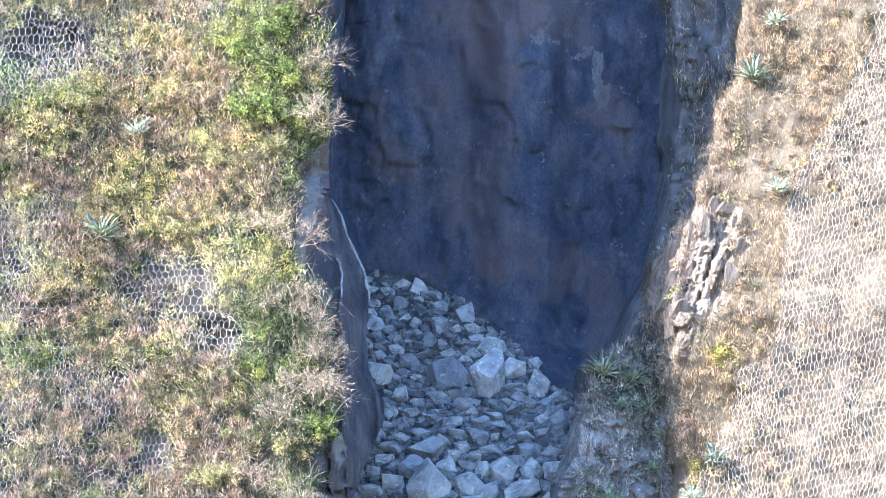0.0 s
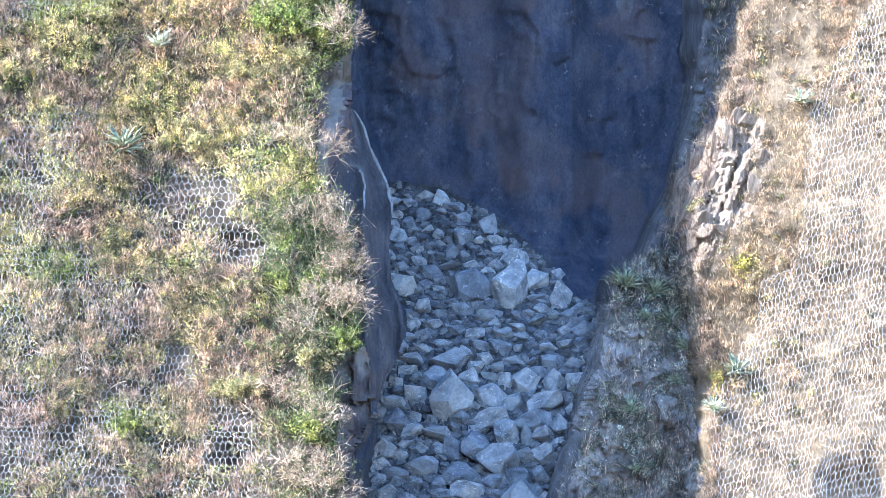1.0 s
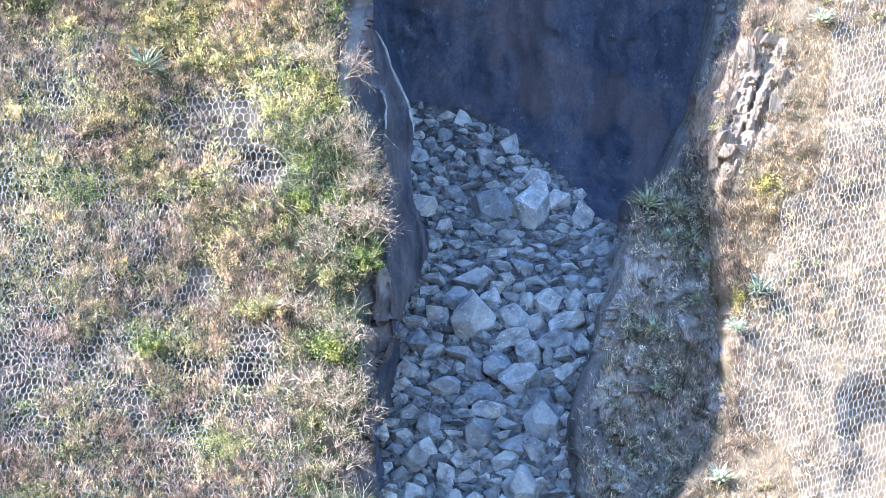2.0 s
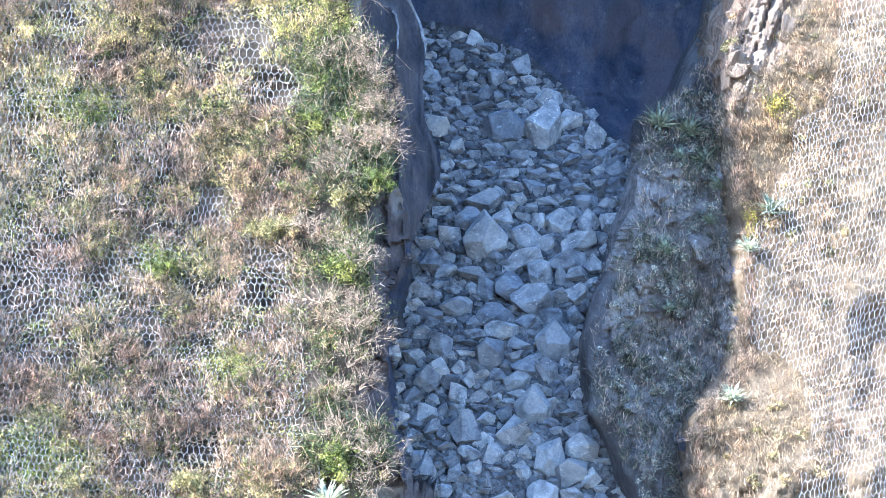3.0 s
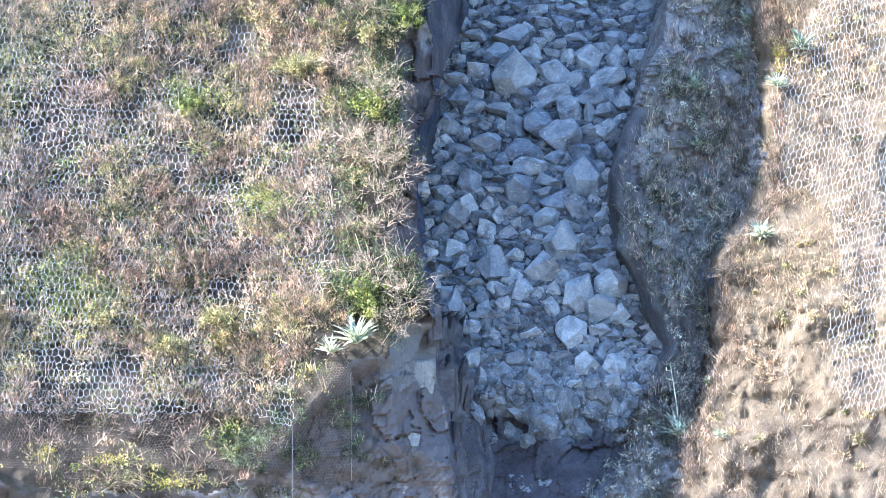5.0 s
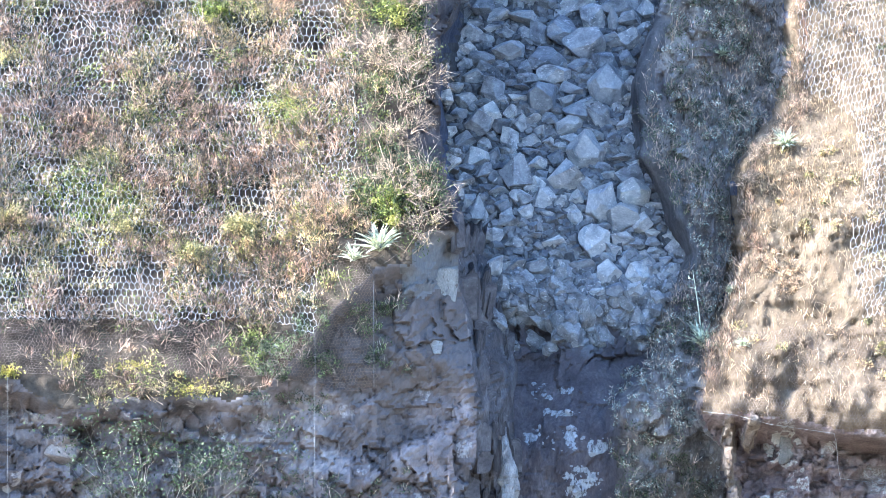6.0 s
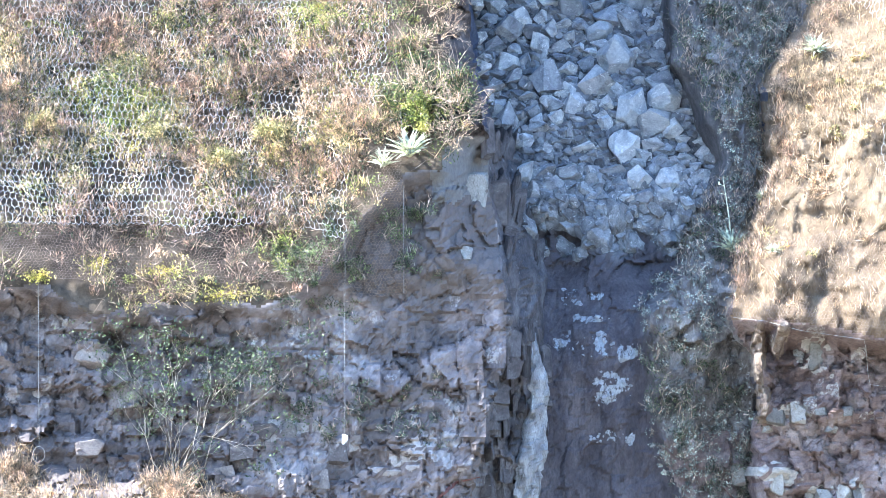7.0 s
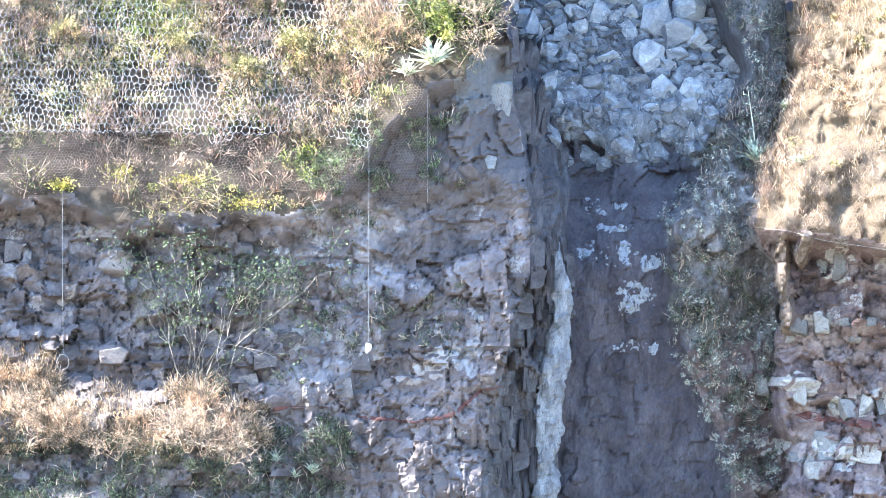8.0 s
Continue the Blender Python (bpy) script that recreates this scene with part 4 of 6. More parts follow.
FOOT = [(0.58, -3.54, 0.80, 0.74), (1.86, -3.62, 0.83, 0.83), (1.17, -3.25, 0.51, 0.34), (1.43, -2.72, 0.26, 0.26), (1.23, -3.57, 0.29, 0.26), (-1.07, -3.22, 0.49, 0.37), (-0.21, -3.48, 0.51, 0.29), (-0.78, -3.72, 0.57, 0.43), (0.65, -4.08, 0.46, 0.31), (1.29, -4.15, 0.51, 0.43), (1.72, -4.22, 0.29, 0.29), (2.43, -3.87, 0.49, 0.43), (3.43, -3.58, 0.71, 0.43), (0.86, -4.48, 0.37, 0.31), (-0.64, -4.29, 0.57, 0.49), (-0.35, -4.58, 0.43, 0.49), (0.36, -4.62, 0.34, 0.31), (0.00, -5.08, 0.51, 0.37)]
STEP_STONES = [(2.56, -5.19, 0.71, 0.71), (3.27, -5.19, 0.57, 0.37), (3.06, -5.43, 0.43, 0.26), (3.49, -5.55, 0.37, 0.23), (-0.23, -5.13, 0.40, 0.34), (3.71, -6.12, 0.57, 0.49), (0.13, -5.91, 0.57, 0.57), (2.28, -5.84, 0.63, 0.29), (1.56, -6.27, 0.40, 0.29), (2.13, -4.62, 0.37, 0.40), (1.56, -5.27, 0.57, 0.20), (0.56, -5.27, 0.43, 0.23), (-0.37, -4.48, 0.43, 0.63), (0.41, -4.70, 0.49, 0.34), (1.41, -4.55, 0.34, 0.17), (1.98, -4.43, 0.34, 0.17), (0.27, -4.34, 0.34, 0.29), (0.77, -4.19, 0.49, 0.31), (3.14, -6.48, 0.49, 0.34), (2.42, -5.55, 0.43, 0.23), (0.85, -6.20, 0.51, 0.37)]
for a, b, w, h in PALE:
    boulder(a, b, w, h, b < 3.0)
for a, b, w, h in CREST + UPPER + MIDDLE + WAIST + LOWER + FOOT + STEP_STONES:
    boulder(a, b, w, h, rng.random() < 0.06)

# smaller ones fill the gaps, largest first
small = []
for lo, hi, tries in ((0.28, 0.4, 4000), (0.16, 0.28, 9000)):
    for _ in range(tries):
        b = rng.uniform(END_TALUS - 0.2, 6.6)
        a = rng.uniform(foot_net(b) - 0.05, edge_crop(b) + 0.05)
        w, h = rng.uniform(lo, hi) * rng.uniform(1.0, 1.35), rng.uniform(lo, hi) * rng.uniform(0.6, 0.95)
        if b > top_talus(a) - 0.05 or (lo > 0.2 and b < -4.5 and a < 2.6) or (b < -4.5 and rng.random() < 0.5) or any(((a - x) / (u + w)) ** 2 + ((b - z) / (v + h)) ** 2 < 0.19 for x, z, u, v in taken):
            continue
        if lo > 0.2 and len(taken) < 280:
            boulder(a, b, w, h, rng.random() < 0.05)
        else:
            small.append((a, b, w, h))
            taken.append((a, b, w, h))

# rubble between them, its darker stone standing in for shade in the gaps
KINDS = [rock_arrays(300 + k, cuts=10, bevel=0.0) for k in range(10)]
b = rng.uniform(END_TALUS - 0.5, 6.75, 9000)
left, right = foot_net(b) - 0.1, edge_crop(b) + 0.1
a = left + rng.random(9000) * (right - left)
keep = b < top_talus(a) + 0.1
pieces = []
for p in on_cliff(a[keep], b[keep], -0.02):
    v, f = KINDS[rng.integers(10)]
    s = 0.08 + 0.2 * rng.random() ** 2
    pieces.append((v @ np.array(turned(rng).to_3x3()).T * s * rng.uniform(0.8, 1.3, 3) + p, f))
CHUNKS = [rock_arrays(330 + k, cuts=13, bevel=0.02) for k in range(12)]
for a, b, w, h in small:
    v, f = CHUNKS[rng.integers(12)]
    p = Vector(on_cliff(a, b, 0.1 * (w + h)))
    m = np.array(stone_pose(p, w * 1.35, h * 1.35, 0.6 * (w + h), rng, 0.3))
    pieces.append((v @ m[:3, :3].T + m[:3, 3], f))
rubble = new("rubble", mesh_of("rubble", *join(pieces), M_RUBBLE))
tagged(rubble, "small broken grey stones filling the gaps between boulders", "rubble", kind="stuff")

# white chips stuck in the gully's foot
pieces = []
for x, z, rx, rz in CRUSTS:
    n = int(6 + 18 * rx * rz / 0.3)
    turn, far = rng.uniform(0, 6.28, n), rng.random(n) ** 0.6
    for p in on_cliff(x + rx * far * np.cos(turn), z + rz * far * np.sin(turn), 0.0):
        v, f = KINDS[rng.integers(10)]
        pieces.append((v @ np.array(turned(rng).to_3x3()).T * (0.03 + 0.09 * rng.random() ** 2) * rng.uniform(0.6, 1.3, 3) + p, f))
for p in on_cliff(np.linspace(-5.5, -4.65, 16) + rng.normal(size=16) * 0.02, -10.6 + 0.03 * np.sin(np.arange(16) * 2.2), 0.03):
    v, f = KINDS[rng.integers(10)]
    pieces.append((v * 0.07 * rng.uniform(0.6, 1.4) + p, f))
tagged(new("pale_chips", mesh_of("pale_chips", *join(pieces), M_CHIP)), "white broken stone chips stuck in the dark rock", "rubble", kind="stuff")

# ---------------------------------------------------------------- single blocks that stand out of the cliffs
COURSES = [rock_mesh("block", M_BLOCK, 480 + k, cuts=12, boxy=True, bevel=0.04, worn=0.09) for k in range(7)]
PALE_COURSES = [rock_mesh("block", M_PALE, 500 + k, cuts=12, boxy=True, bevel=0.04, worn=0.1) for k in range(7)]
STEPS = [rock_mesh("block", M_BEDROCK, 510 + k, cuts=15, bevel=0.02, worn=0.14) for k in range(7)]


def course(parent, kinds, stones, proud, spin=0.05):
    """Jointed blocks let into the cliff, their outer faces a little proud."""
    for a, b, w, h in stones:
        d = 0.3 + 0.35 * min(w, h)
        part("block", kinds[rng.integers(7)], parent, basis=stone_pose(Vector(on_cliff(a, b, proud - 0.42 * d)), w * 1.15, h * 1.15, d, rng, spin))


course(cliff_left, COURSES, [(-13.03, -10.43, 0.66, 0.66), (-13.54, -10.29, 0.43, 0.57), (-10.86, -10.56, 0.66, 0.63), (-12.32, -11.80, 0.29, 0.66), (-13.04, -11.66, 0.40, 0.40), (-13.55, -12.61, 0.43, 0.31), (-11.02, -12.96, 0.71, 0.40), (-7.55, -13.66, 0.57, 0.51), (-6.68, -12.48, 0.80, 0.40), (-6.03, -12.55, 0.66, 0.49), (-5.38, -12.91, 0.51, 0.80), (-4.66, -13.05, 0.51, 0.57), (-5.09, -13.78, 0.43, 0.57), (-7.11, -13.07, 0.57, 0.37)], 0.05)
course(cliff_left, PALE_COURSES, [(-1.14, -6.28, 0.5, 0.95), (-1.45, -7.95, 0.34, 0.34)], 0.06)
course(cliff_right, PALE_COURSES, [(6.00, -13.69, 0.66, 0.77), (6.49, -13.68, 0.40, 0.66), (5.49, -13.57, 0.37, 0.51), (7.70, -14.18, 0.40, 0.46), (8.16, -14.10, 0.31, 0.54), (8.53, -14.03, 0.31, 0.57), (7.30, -14.04, 0.31, 0.31), (6.48, -12.02, 0.54, 0.54), (6.98, -11.98, 0.40, 0.46), (7.62, -11.93, 0.34, 0.23), (7.53, -10.56, 0.66, 0.69), (7.03, -10.49, 0.31, 0.54), (8.27, -11.93, 0.29, 0.26), (7.87, -12.39, 0.29, 0.17), (7.20, -15.13, 0.71, 0.80), (6.96, -15.79, 0.51, 0.51), (8.25, -15.27, 0.66, 0.66), (5.91, -15.32, 0.66, 0.37), (6.45, -15.43, 0.49, 0.26), (6.27, -12.38, 0.34, 0.26)], 0.05)
course(bedrock, STEPS, [(2.28, -7.06, 0.89, 1.20), (3.17, -7.12, 0.86, 0.74), (2.74, -6.55, 0.57, 0.57), (0.85, -6.92, 0.83, 0.86), (0.02, -7.42, 0.66, 0.86), (0.92, -7.78, 0.63, 0.63), (0.49, -7.99, 0.57, 0.57), (1.64, -6.84, 0.51, 0.57), (2.86, -7.70, 0.57, 0.51), (1.57, -7.99, 0.57, 0.37), (3.71, -7.05, 0.49, 0.51), (0.28, -6.70, 0.57, 0.57)], 0.04, 0.3)

SLABS = [rock_mesh("slab", M_SIDE, 530 + k, cuts=12, boxy=True, bevel=0.02, worn=0.1) for k in range(6)]
for _ in range(110):
    b = rng.uniform(-16.6, -4.6)
    a = edge_net(b) + (foot_net(b) - edge_net(b)) * rng.uniform(0.05, 0.95)
    w, h = rng.uniform(0.10, 0.26), rng.uniform(0.35, 1.2)
    lean = Euler((0, radians(4 * rng.normal() + (6 if b > -9 else -3)), rng.normal() * 0.5)).to_matrix().to_4x4()
    part("slab", SLABS[rng.integers(6)], gully_side, basis=Matrix.Translation(Vector(on_cliff(a, b, -0.1))) @ lean @ Matrix.Diagonal((w, 0.7, h, 1)))

pieces = []
for _ in range(420):
    b = rng.uniform(-8.1, -5.9)
    a = rng.uniform(foot_net(b) + 0.05, edge_crop(b) - 0.1)
    if fbm(np.float64(a * 1.6), np.float64(b * 1.3), 238, 5) * 1.3 + b < -7.5:
        continue
    v, f = CHUNKS[rng.integers(12)]
    w = 0.14 + 0.34 * rng.random() ** 1.6
    m = np.array(stone_pose(Vector(on_cliff(a, b, 0.0)), w, w * rng.uniform(0.8, 1.7), w, rng, 0.5))
    pieces.append((v @ m[:3, :3].T + m[:3, 3], f))
part("fragments", mesh_of("fragments", *join(pieces), M_BEDROCK), bedrock, "angular broken grey rock fragments")["kind"] = "stuff"

# upright columns of the sunlit outcrop
COLUMN = [rock_mesh("column", M_LITROCK, 460 + k, cuts=14, boxy=True, bevel=0.03, worn=0.05) for k in range(6)]
for a, b, w, h in [(7.23, 7.12, 0.29, 0.91), (7.15, 6.23, 0.26, 1.20), (7.76, 7.58, 0.16, 0.91), (7.74, 6.62, 0.17, 0.89), (7.53, 5.80, 0.46, 0.51), (8.16, 7.67, 0.19, 1.14), (8.30, 8.39, 0.21, 0.57), (8.76, 6.52, 0.31, 0.86),
                   (7.95, 5.51, 0.46, 0.43), (7.30, 5.33, 0.34, 0.57), (8.62, 8.35, 0.37, 0.40), (8.10, 7.24, 0.26, 0.37), (8.59, 7.12, 0.23, 0.57), (8.95, 7.27, 0.29, 0.71), (7.44, 6.95, 0.34, 0.20)]:
    lean = Euler((0, radians(11 + 4 * rng.normal()), rng.normal() * 0.3)).to_matrix().to_4x4()
    part("column", COLUMN[rng.integers(6)], columns, basis=Matrix.Translation(Vector(on_cliff(a, b, -0.12))) @ lean @ Matrix.Diagonal((w * 1.35, 0.5, h * 1.15, 1)))

# the red clay seam under the lowest basalt bench
def seam(parent, points, thick):
    p = np.array(points)
    a = np.arange(p[0, 0], p[-1, 0], 0.06)
    b = np.interp(a, p[:, 0], p[:, 1]) + 0.08 * fbm(a * 1.7, 0 * a, 15)
    t = thick * np.clip(2.2 * vnoise(a * 1.6, 0 * a, 16) - 0.3, 0.05, 1.6)
    prof = [(-0.5, -0.03), (-0.4, 0.02), (0.0, 0.035), (0.4, 0.02), (0.5, -0.03)]
    v = np.concatenate([on_cliff(a, b + k * t, o, True) for k, o in prof])
    n = len(a)
    f = [(r * n + i, r * n + i + 1, (r + 1) * n + i + 1, (r + 1) * n + i) for r in range(4) for i in range(n - 1)]
    part("clay_seam", mesh_of("clay_seam", v, f, M_CLAY, True), parent, "thin red clay seam")


seam(cliff_left, [(-6.92, -14.26), (-5.77, -14.18), (-4.34, -14.53), (-3.34, -14.56), (-2.35, -14.38), (-1.63, -13.81), (-0.99, -13.66)], 0.09)
seam(cliff_right, [(4.94, -13.63), (5.37, -14.13), (6.23, -14.27), (7.37, -14.41), (8.63, -14.61)], 0.15)

def cord(p, radius, sides=5):
    """One round cord along the points p."""
    p = np.asarray(p, float)
    d = np.gradient(p, axis=0)
    d /= np.linalg.norm(d, axis=1, keepdims=True)
    u = np.cross(d, np.array((0.0, 1.0, 0.0)))
    u /= np.linalg.norm(u, axis=1, keepdims=True)
    w = np.cross(d, u)
    g = np.arange(sides) * 2 * math.pi / sides
    v = (p[:, None] + radius * (np.cos(g)[None, :, None] * u[:, None] + np.sin(g)[None, :, None] * w[:, None])).reshape(-1, 3)
    f = [(i * sides + k, i * sides + (k + 1) % sides, (i + 1) * sides + (k + 1) % sides, (i + 1) * sides + k) for i in range(len(p) - 1) for k in range(sides)]
    return v, f


# ---------------------------------------------------------------- netting
def hex_net(name, inside, box, cell, radius, mat, label, out, jitter=0.12, rough=False, tall=1.12, slant=0.0, low=0.0):
    """Hexagonal wire netting hung over the slope: a wire rod for each side of a mesh."""
    w, h = cell, cell * tall
    nodes, rods = {}, []
    r = np.random.default_rng(8)
    for j in range(int((box[3] - box[1]) / (0.75 * h)) + 1):
        for i in range(int((box[2] - box[0]) / w) + 1):
            x, z = box[0] + (i + 0.5 * (j % 2)) * w, box[1] + j * 0.75 * h
            if not inside(x, z + slant * (x - box[0])):
                continue
            ring = [(x + dx * w / 2, z + dz * h / 2) for dx, dz in ((0, -1), (1, -0.5), (1, 0.5), (0, 1), (-1, 0.5), (-1, -0.5))]
            keys = []
            for x1, z1 in ring:
                key = (round(x1 / (w / 2)), round((z1 - box[1]) / (h / 4)))
                if key not in nodes:
                    nodes[key] = (len(nodes), x1 + jitter * cell * r.normal() * 0.5, z1 + jitter * cell * r.normal() * 0.5)
                keys.append(nodes[key][0])
            rods += [tuple(sorted((keys[k], keys[(k + 1) % 6]))) for k in range(6)]
    p = np.array([(x, z) for _, x, z in nodes.values()])
    p[:, 1] += slant * (p[:, 0] - box[0])
    p = p + 0.22 * np.stack([fbm(p[:, 0] * 0.9, p[:, 1] * 0.9, 18), fbm(p[:, 0] * 0.9, p[:, 1] * 0.9, 19)], 1)
    sag = 0.35 * fbm(p[:, 0] * 0.8, p[:, 1] * 0.8, 17)
    pos = on_cliff(p[:, 0], p[:, 1], out + sag + low * smooth(4.0, 1.0, p[:, 1]) + 0.28 * mound(p[:, 0], p[:, 1]) + 0.12 * smooth(-7.0, -10.0, p[:, 0]), rough)
    e = np.array(sorted(set(rods)))
    top = empty(name, Matrix(), label, "netting")
    strip = np.floor((p[e[:, 0], 0] - box[0]) / 3.2).astype(int)
    for k in np.unique(strip):
        s = e[strip == k]
        part("net_panel", mesh_of("net_panel", *tubes(pos[s[:, 0]], pos[s[:, 1]], radius, radius, 3), mat, True), top)
    return top


net_foot = line_across([(-18.09, -7.10), (-13.81, -7.12), (-10.95, -7.25), (-8.09, -7.29), (-6.67, -7.23), (-5.52, -7.40), (-4.52, -7.56)])
net_side = line_up([(-2.99, 13.61), (-2.99, 12.18), (-3.20, 8.89), (-3.41, 6.46), (-3.41, 4.46), (-4.06, 2.87), (-3.84, 0.87), (-3.63, -0.84), (-3.41, -3.70), (-4.46, -5.96), (-4.45, -7.56)])
bare_top = line_across([(-11.13, 8.88), (-7.84, 8.67), (-6.84, 7.46), (-4.98, 7.60), (-3.27, 8.18), (-2.56, 8.32)])
upper_low = line_across([(-11.13, 10.74), (-9.28, 10.88), (-7.56, 11.74), (-5.99, 11.89), (-5.42, 11.82), (-3.71, 12.04), (-2.56, 12.75)])
hex_net("rockfall_net", lambda a, b: b > net_foot(a) and a < net_side(b) and not (upper_low(a) > b > bare_top(a)), (-15.2, -10.0, -2.0, 14.6), 0.142, 0.005, M_WIRE,
        "galvanised hexagonal rockfall netting hung over the overgrown slope", 0.25, 0.12, tall=1.7, low=0.11)
fine_foot = line_across([(-18.09, -8.17), (-13.80, -8.44), (-11.94, -8.57), (-10.37, -8.70), (-9.66, -9.30), (-8.26, -9.27), (-8.20, -8.62), (-6.37, -8.69), (-4.66, -8.75), (-3.94, -8.99), (-2.97, -8.98)])
fine_side = line_up([(-3.41, 0.87), (-3.34, -0.84), (-3.06, -3.70), (-3.00, -6.67), (-2.99, -8.98)])
hex_net("fine_net", lambda a, b: fine_foot(a) < b and a < fine_side(b) and (b < net_foot(a) or (a > net_side(b) and b < 0.9)), (-15.2, -9.0, -2.0, 1.0), 0.085, 0.0045, M_RUST,
        "fine rusty wire mesh hanging below the heavy netting", 0.22)
right_side = line_up([(12.58, 12.78), (11.72, 11.35), (11.01, 9.92), (10.30, 8.63), (10.16, 6.49), (9.95, 4.77), (9.09, 4.44), (8.80, 3.01), (7.80, 1.16), (7.63, -0.13), (7.80, -1.13),
                      (9.09, -1.99), (9.37, -3.70), (9.23, -6.27), (9.06, -4.55), (9.21, -6.26), (8.93, -8.26)])
hex_net("rockfall_net", lambda a, b: a > right_side(b) and b > -7.10, (5.0, -11.6, 13.8, 14.6), 0.115, 0.0048, M_WIRE, "bright galvanised hexagonal netting draped over the dry slope", 0.32, 0.1, tall=2.3, slant=0.3)
fine_right = line_up([(5.41, -8.06), (5.27, -8.92), (5.03, -9.52)])
fine_low = line_across([(5.03, -9.52), (6.20, -9.65), (7.06, -9.88), (8.72, -10.11), (8.82, -11.25), (10.49, -11.45)])
hex_net("fine_net", lambda a, b: a > fine_right(b) and fine_low(a) < b < -7.38, (5.0, -11.8, 13.8, -6.0), 0.085, 0.005, M_RUST, "fine brown wire mesh at the foot of the dry slope", 0.2, rough=True)
ha = np.linspace(fine_right(-8.6) + 0.05, 13.6, 150)
hem = new("net_hem", mesh_of("net_hem", *cord(on_cliff(ha, fine_low(ha) + 0.02, 0.2, True), 0.0055), M_WIRE, True))
tagged(hem, "pale wire hem along the lower edge of the fine mesh", "wire")
# ---------------------------------------------------------------- plants
OUT = np.array((-0.05, -0.85, 0.5))       # out of the slope
UPW = np.array((0.0, -0.3, 0.95))


BARE = [(-2.27, -1.70, 0.79, 0.57), (-2.49, -0.20, 0.71, 0.43), (-1.99, -2.84, 0.57, 0.57), (-2.77, -5.13, 0.57, 0.43), (-1.98, 7.61, 0.43, 0.86), (-12.52, -8.00, 1.29, 0.43), (-9.38, -8.13, 1.14, 0.50), (-7.38, -8.12, 1.00, 0.43), (-5.23, -8.25, 0.86, 0.50), (-8.56, 12.31, 1.36, 1.07), (-5.41, 6.18, 1.57, 1.00), (-4.19, 4.96, 0.79, 0.64), (-10.56, 0.01, 1.14, 1.00), (-4.34, 0.16, 0.79, 0.86), (-5.70, 2.01, 0.64, 0.64), (-6.20, -4.27, 0.86, 0.43),
        (-9.91, -1.70, 1.14, 0.57), (-9.53, -6.56, 1.86, 0.57), (-12.67, -6.43, 1.00, 0.71), (-5.81, -6.83, 1.14, 0.57), (-9.38, -7.70, 1.29, 0.57), (-7.52, -7.55, 1.43, 0.57)]
GREENS = [(-3.42, 12.61, 1.00, 1.00), (-3.28, 11.04, 0.71, 0.71), (-2.06, 10.90, 0.64, 0.50), (-7.99, 11.03, 0.86, 0.43), (-2.98, 5.47, 0.86, 0.86), (-2.84, 4.32, 1.00, 0.71), (-1.69, 2.97, 0.64, 0.71), (-9.42, 11.45, 0.57, 0.86), (-8.84, 4.46, 1.00, 0.57), (-1.99, 9.47, 0.57, 0.86),
          (-2.49, 0.73, 0.64, 0.57), (-2.63, -4.27, 0.71, 0.57), (-7.06, 0.59, 0.57, 0.43), (-5.34, -2.13, 0.71, 0.43), (-10.25, -4.28, 1.29, 0.71), (-2.54, -4.10, 0.71, 0.57), (-5.80, -8.11, 0.86, 0.57)]
rng = np.random.default_rng(12)


def scatter(n, lo, hi):
    return rng.uniform(lo[0], hi[0], n), rng.uniform(lo[1], hi[1], n)


def brush(name, a, b, r, per, size, mats, label, twigs=5, slim=0.5, bend=0.5, stems=False):
    """Low brush over a slope: leaf clumps with twigs in them. mats: leaf and twig material. stems: the leaves fan out from the clump's root."""
    c = on_cliff(a, b)
    n = len(a)
    k = np.repeat(np.arange(n), per)
    d = rng.normal(size=(n * per, 3))
    d /= np.linalg.norm(d, axis=1, keepdims=True)
    d *= rng.random((n * per, 1)) ** 0.3
    d = d * np.array((1.0, 0.7, 0.75))
    p = c[k] + (d + 0.6 * OUT) * r[k][:, None]
    fan = None
    if stems:
        fan = d + 0.5 * OUT + np.array((0.3, 0, 0.55))
        fan /= np.linalg.norm(fan, axis=1, keepdims=True)
    v, f = leaves(p, size * rng.uniform(0.6, 1.4, len(p)), UPW, rng, slim, along=fan)
    ob = new(name, mesh_of(name, v, f, mats[0]))
    tagged(ob, label, "brush", kind="stuff")
    if twigs:
        k = np.repeat(np.arange(n), twigs)
        d = rng.normal(size=(len(k), 3)) * 0.7 + OUT * 0.7 + UPW * 0.5
        d /= np.linalg.norm(d, axis=1, keepdims=True)
        p0 = c[k] + rng.normal(size=(len(k), 3)) * 0.15 * r[k][:, None]
        p1 = p0 + d * r[k][:, None] * rng.uniform(0.6, 1.0, (len(k), 1))
        p2 = p1 + (d + bend * rng.normal(size=d.shape)) * r[k][:, None] * 0.5
        p3 = p1 + (d + bend * rng.normal(size=d.shape)) * r[k][:, None] * 0.4
        v, f = join([tubes(p0, p1, 0.012, 0.009), tubes(p1, p2, 0.009, 0.004), tubes(p1, p3, 0.008, 0.004)])
        tagged(new(name + "_twigs", mesh_of(name + "_twigs", v, f, mats[1])), "dry brown twigs tangled through the brush on the slope", "brush", kind="stuff")
    return ob


a, b = scatter(17000, (-14.6, -9.6), (0.2, 14.8))
keep = (a < edge_plants(b) + 0.05) & (b > lip_net(a) - 0.1)
a, b = a[keep], b[keep]
bare, green = ellipses(a, b, BARE), ellipses(a, b, GREENS)
patch = fbm(a * 0.8, b * 1.1, 55, 4)
right_rim = smooth(3.0, 0.7, edge_net(b) - a)
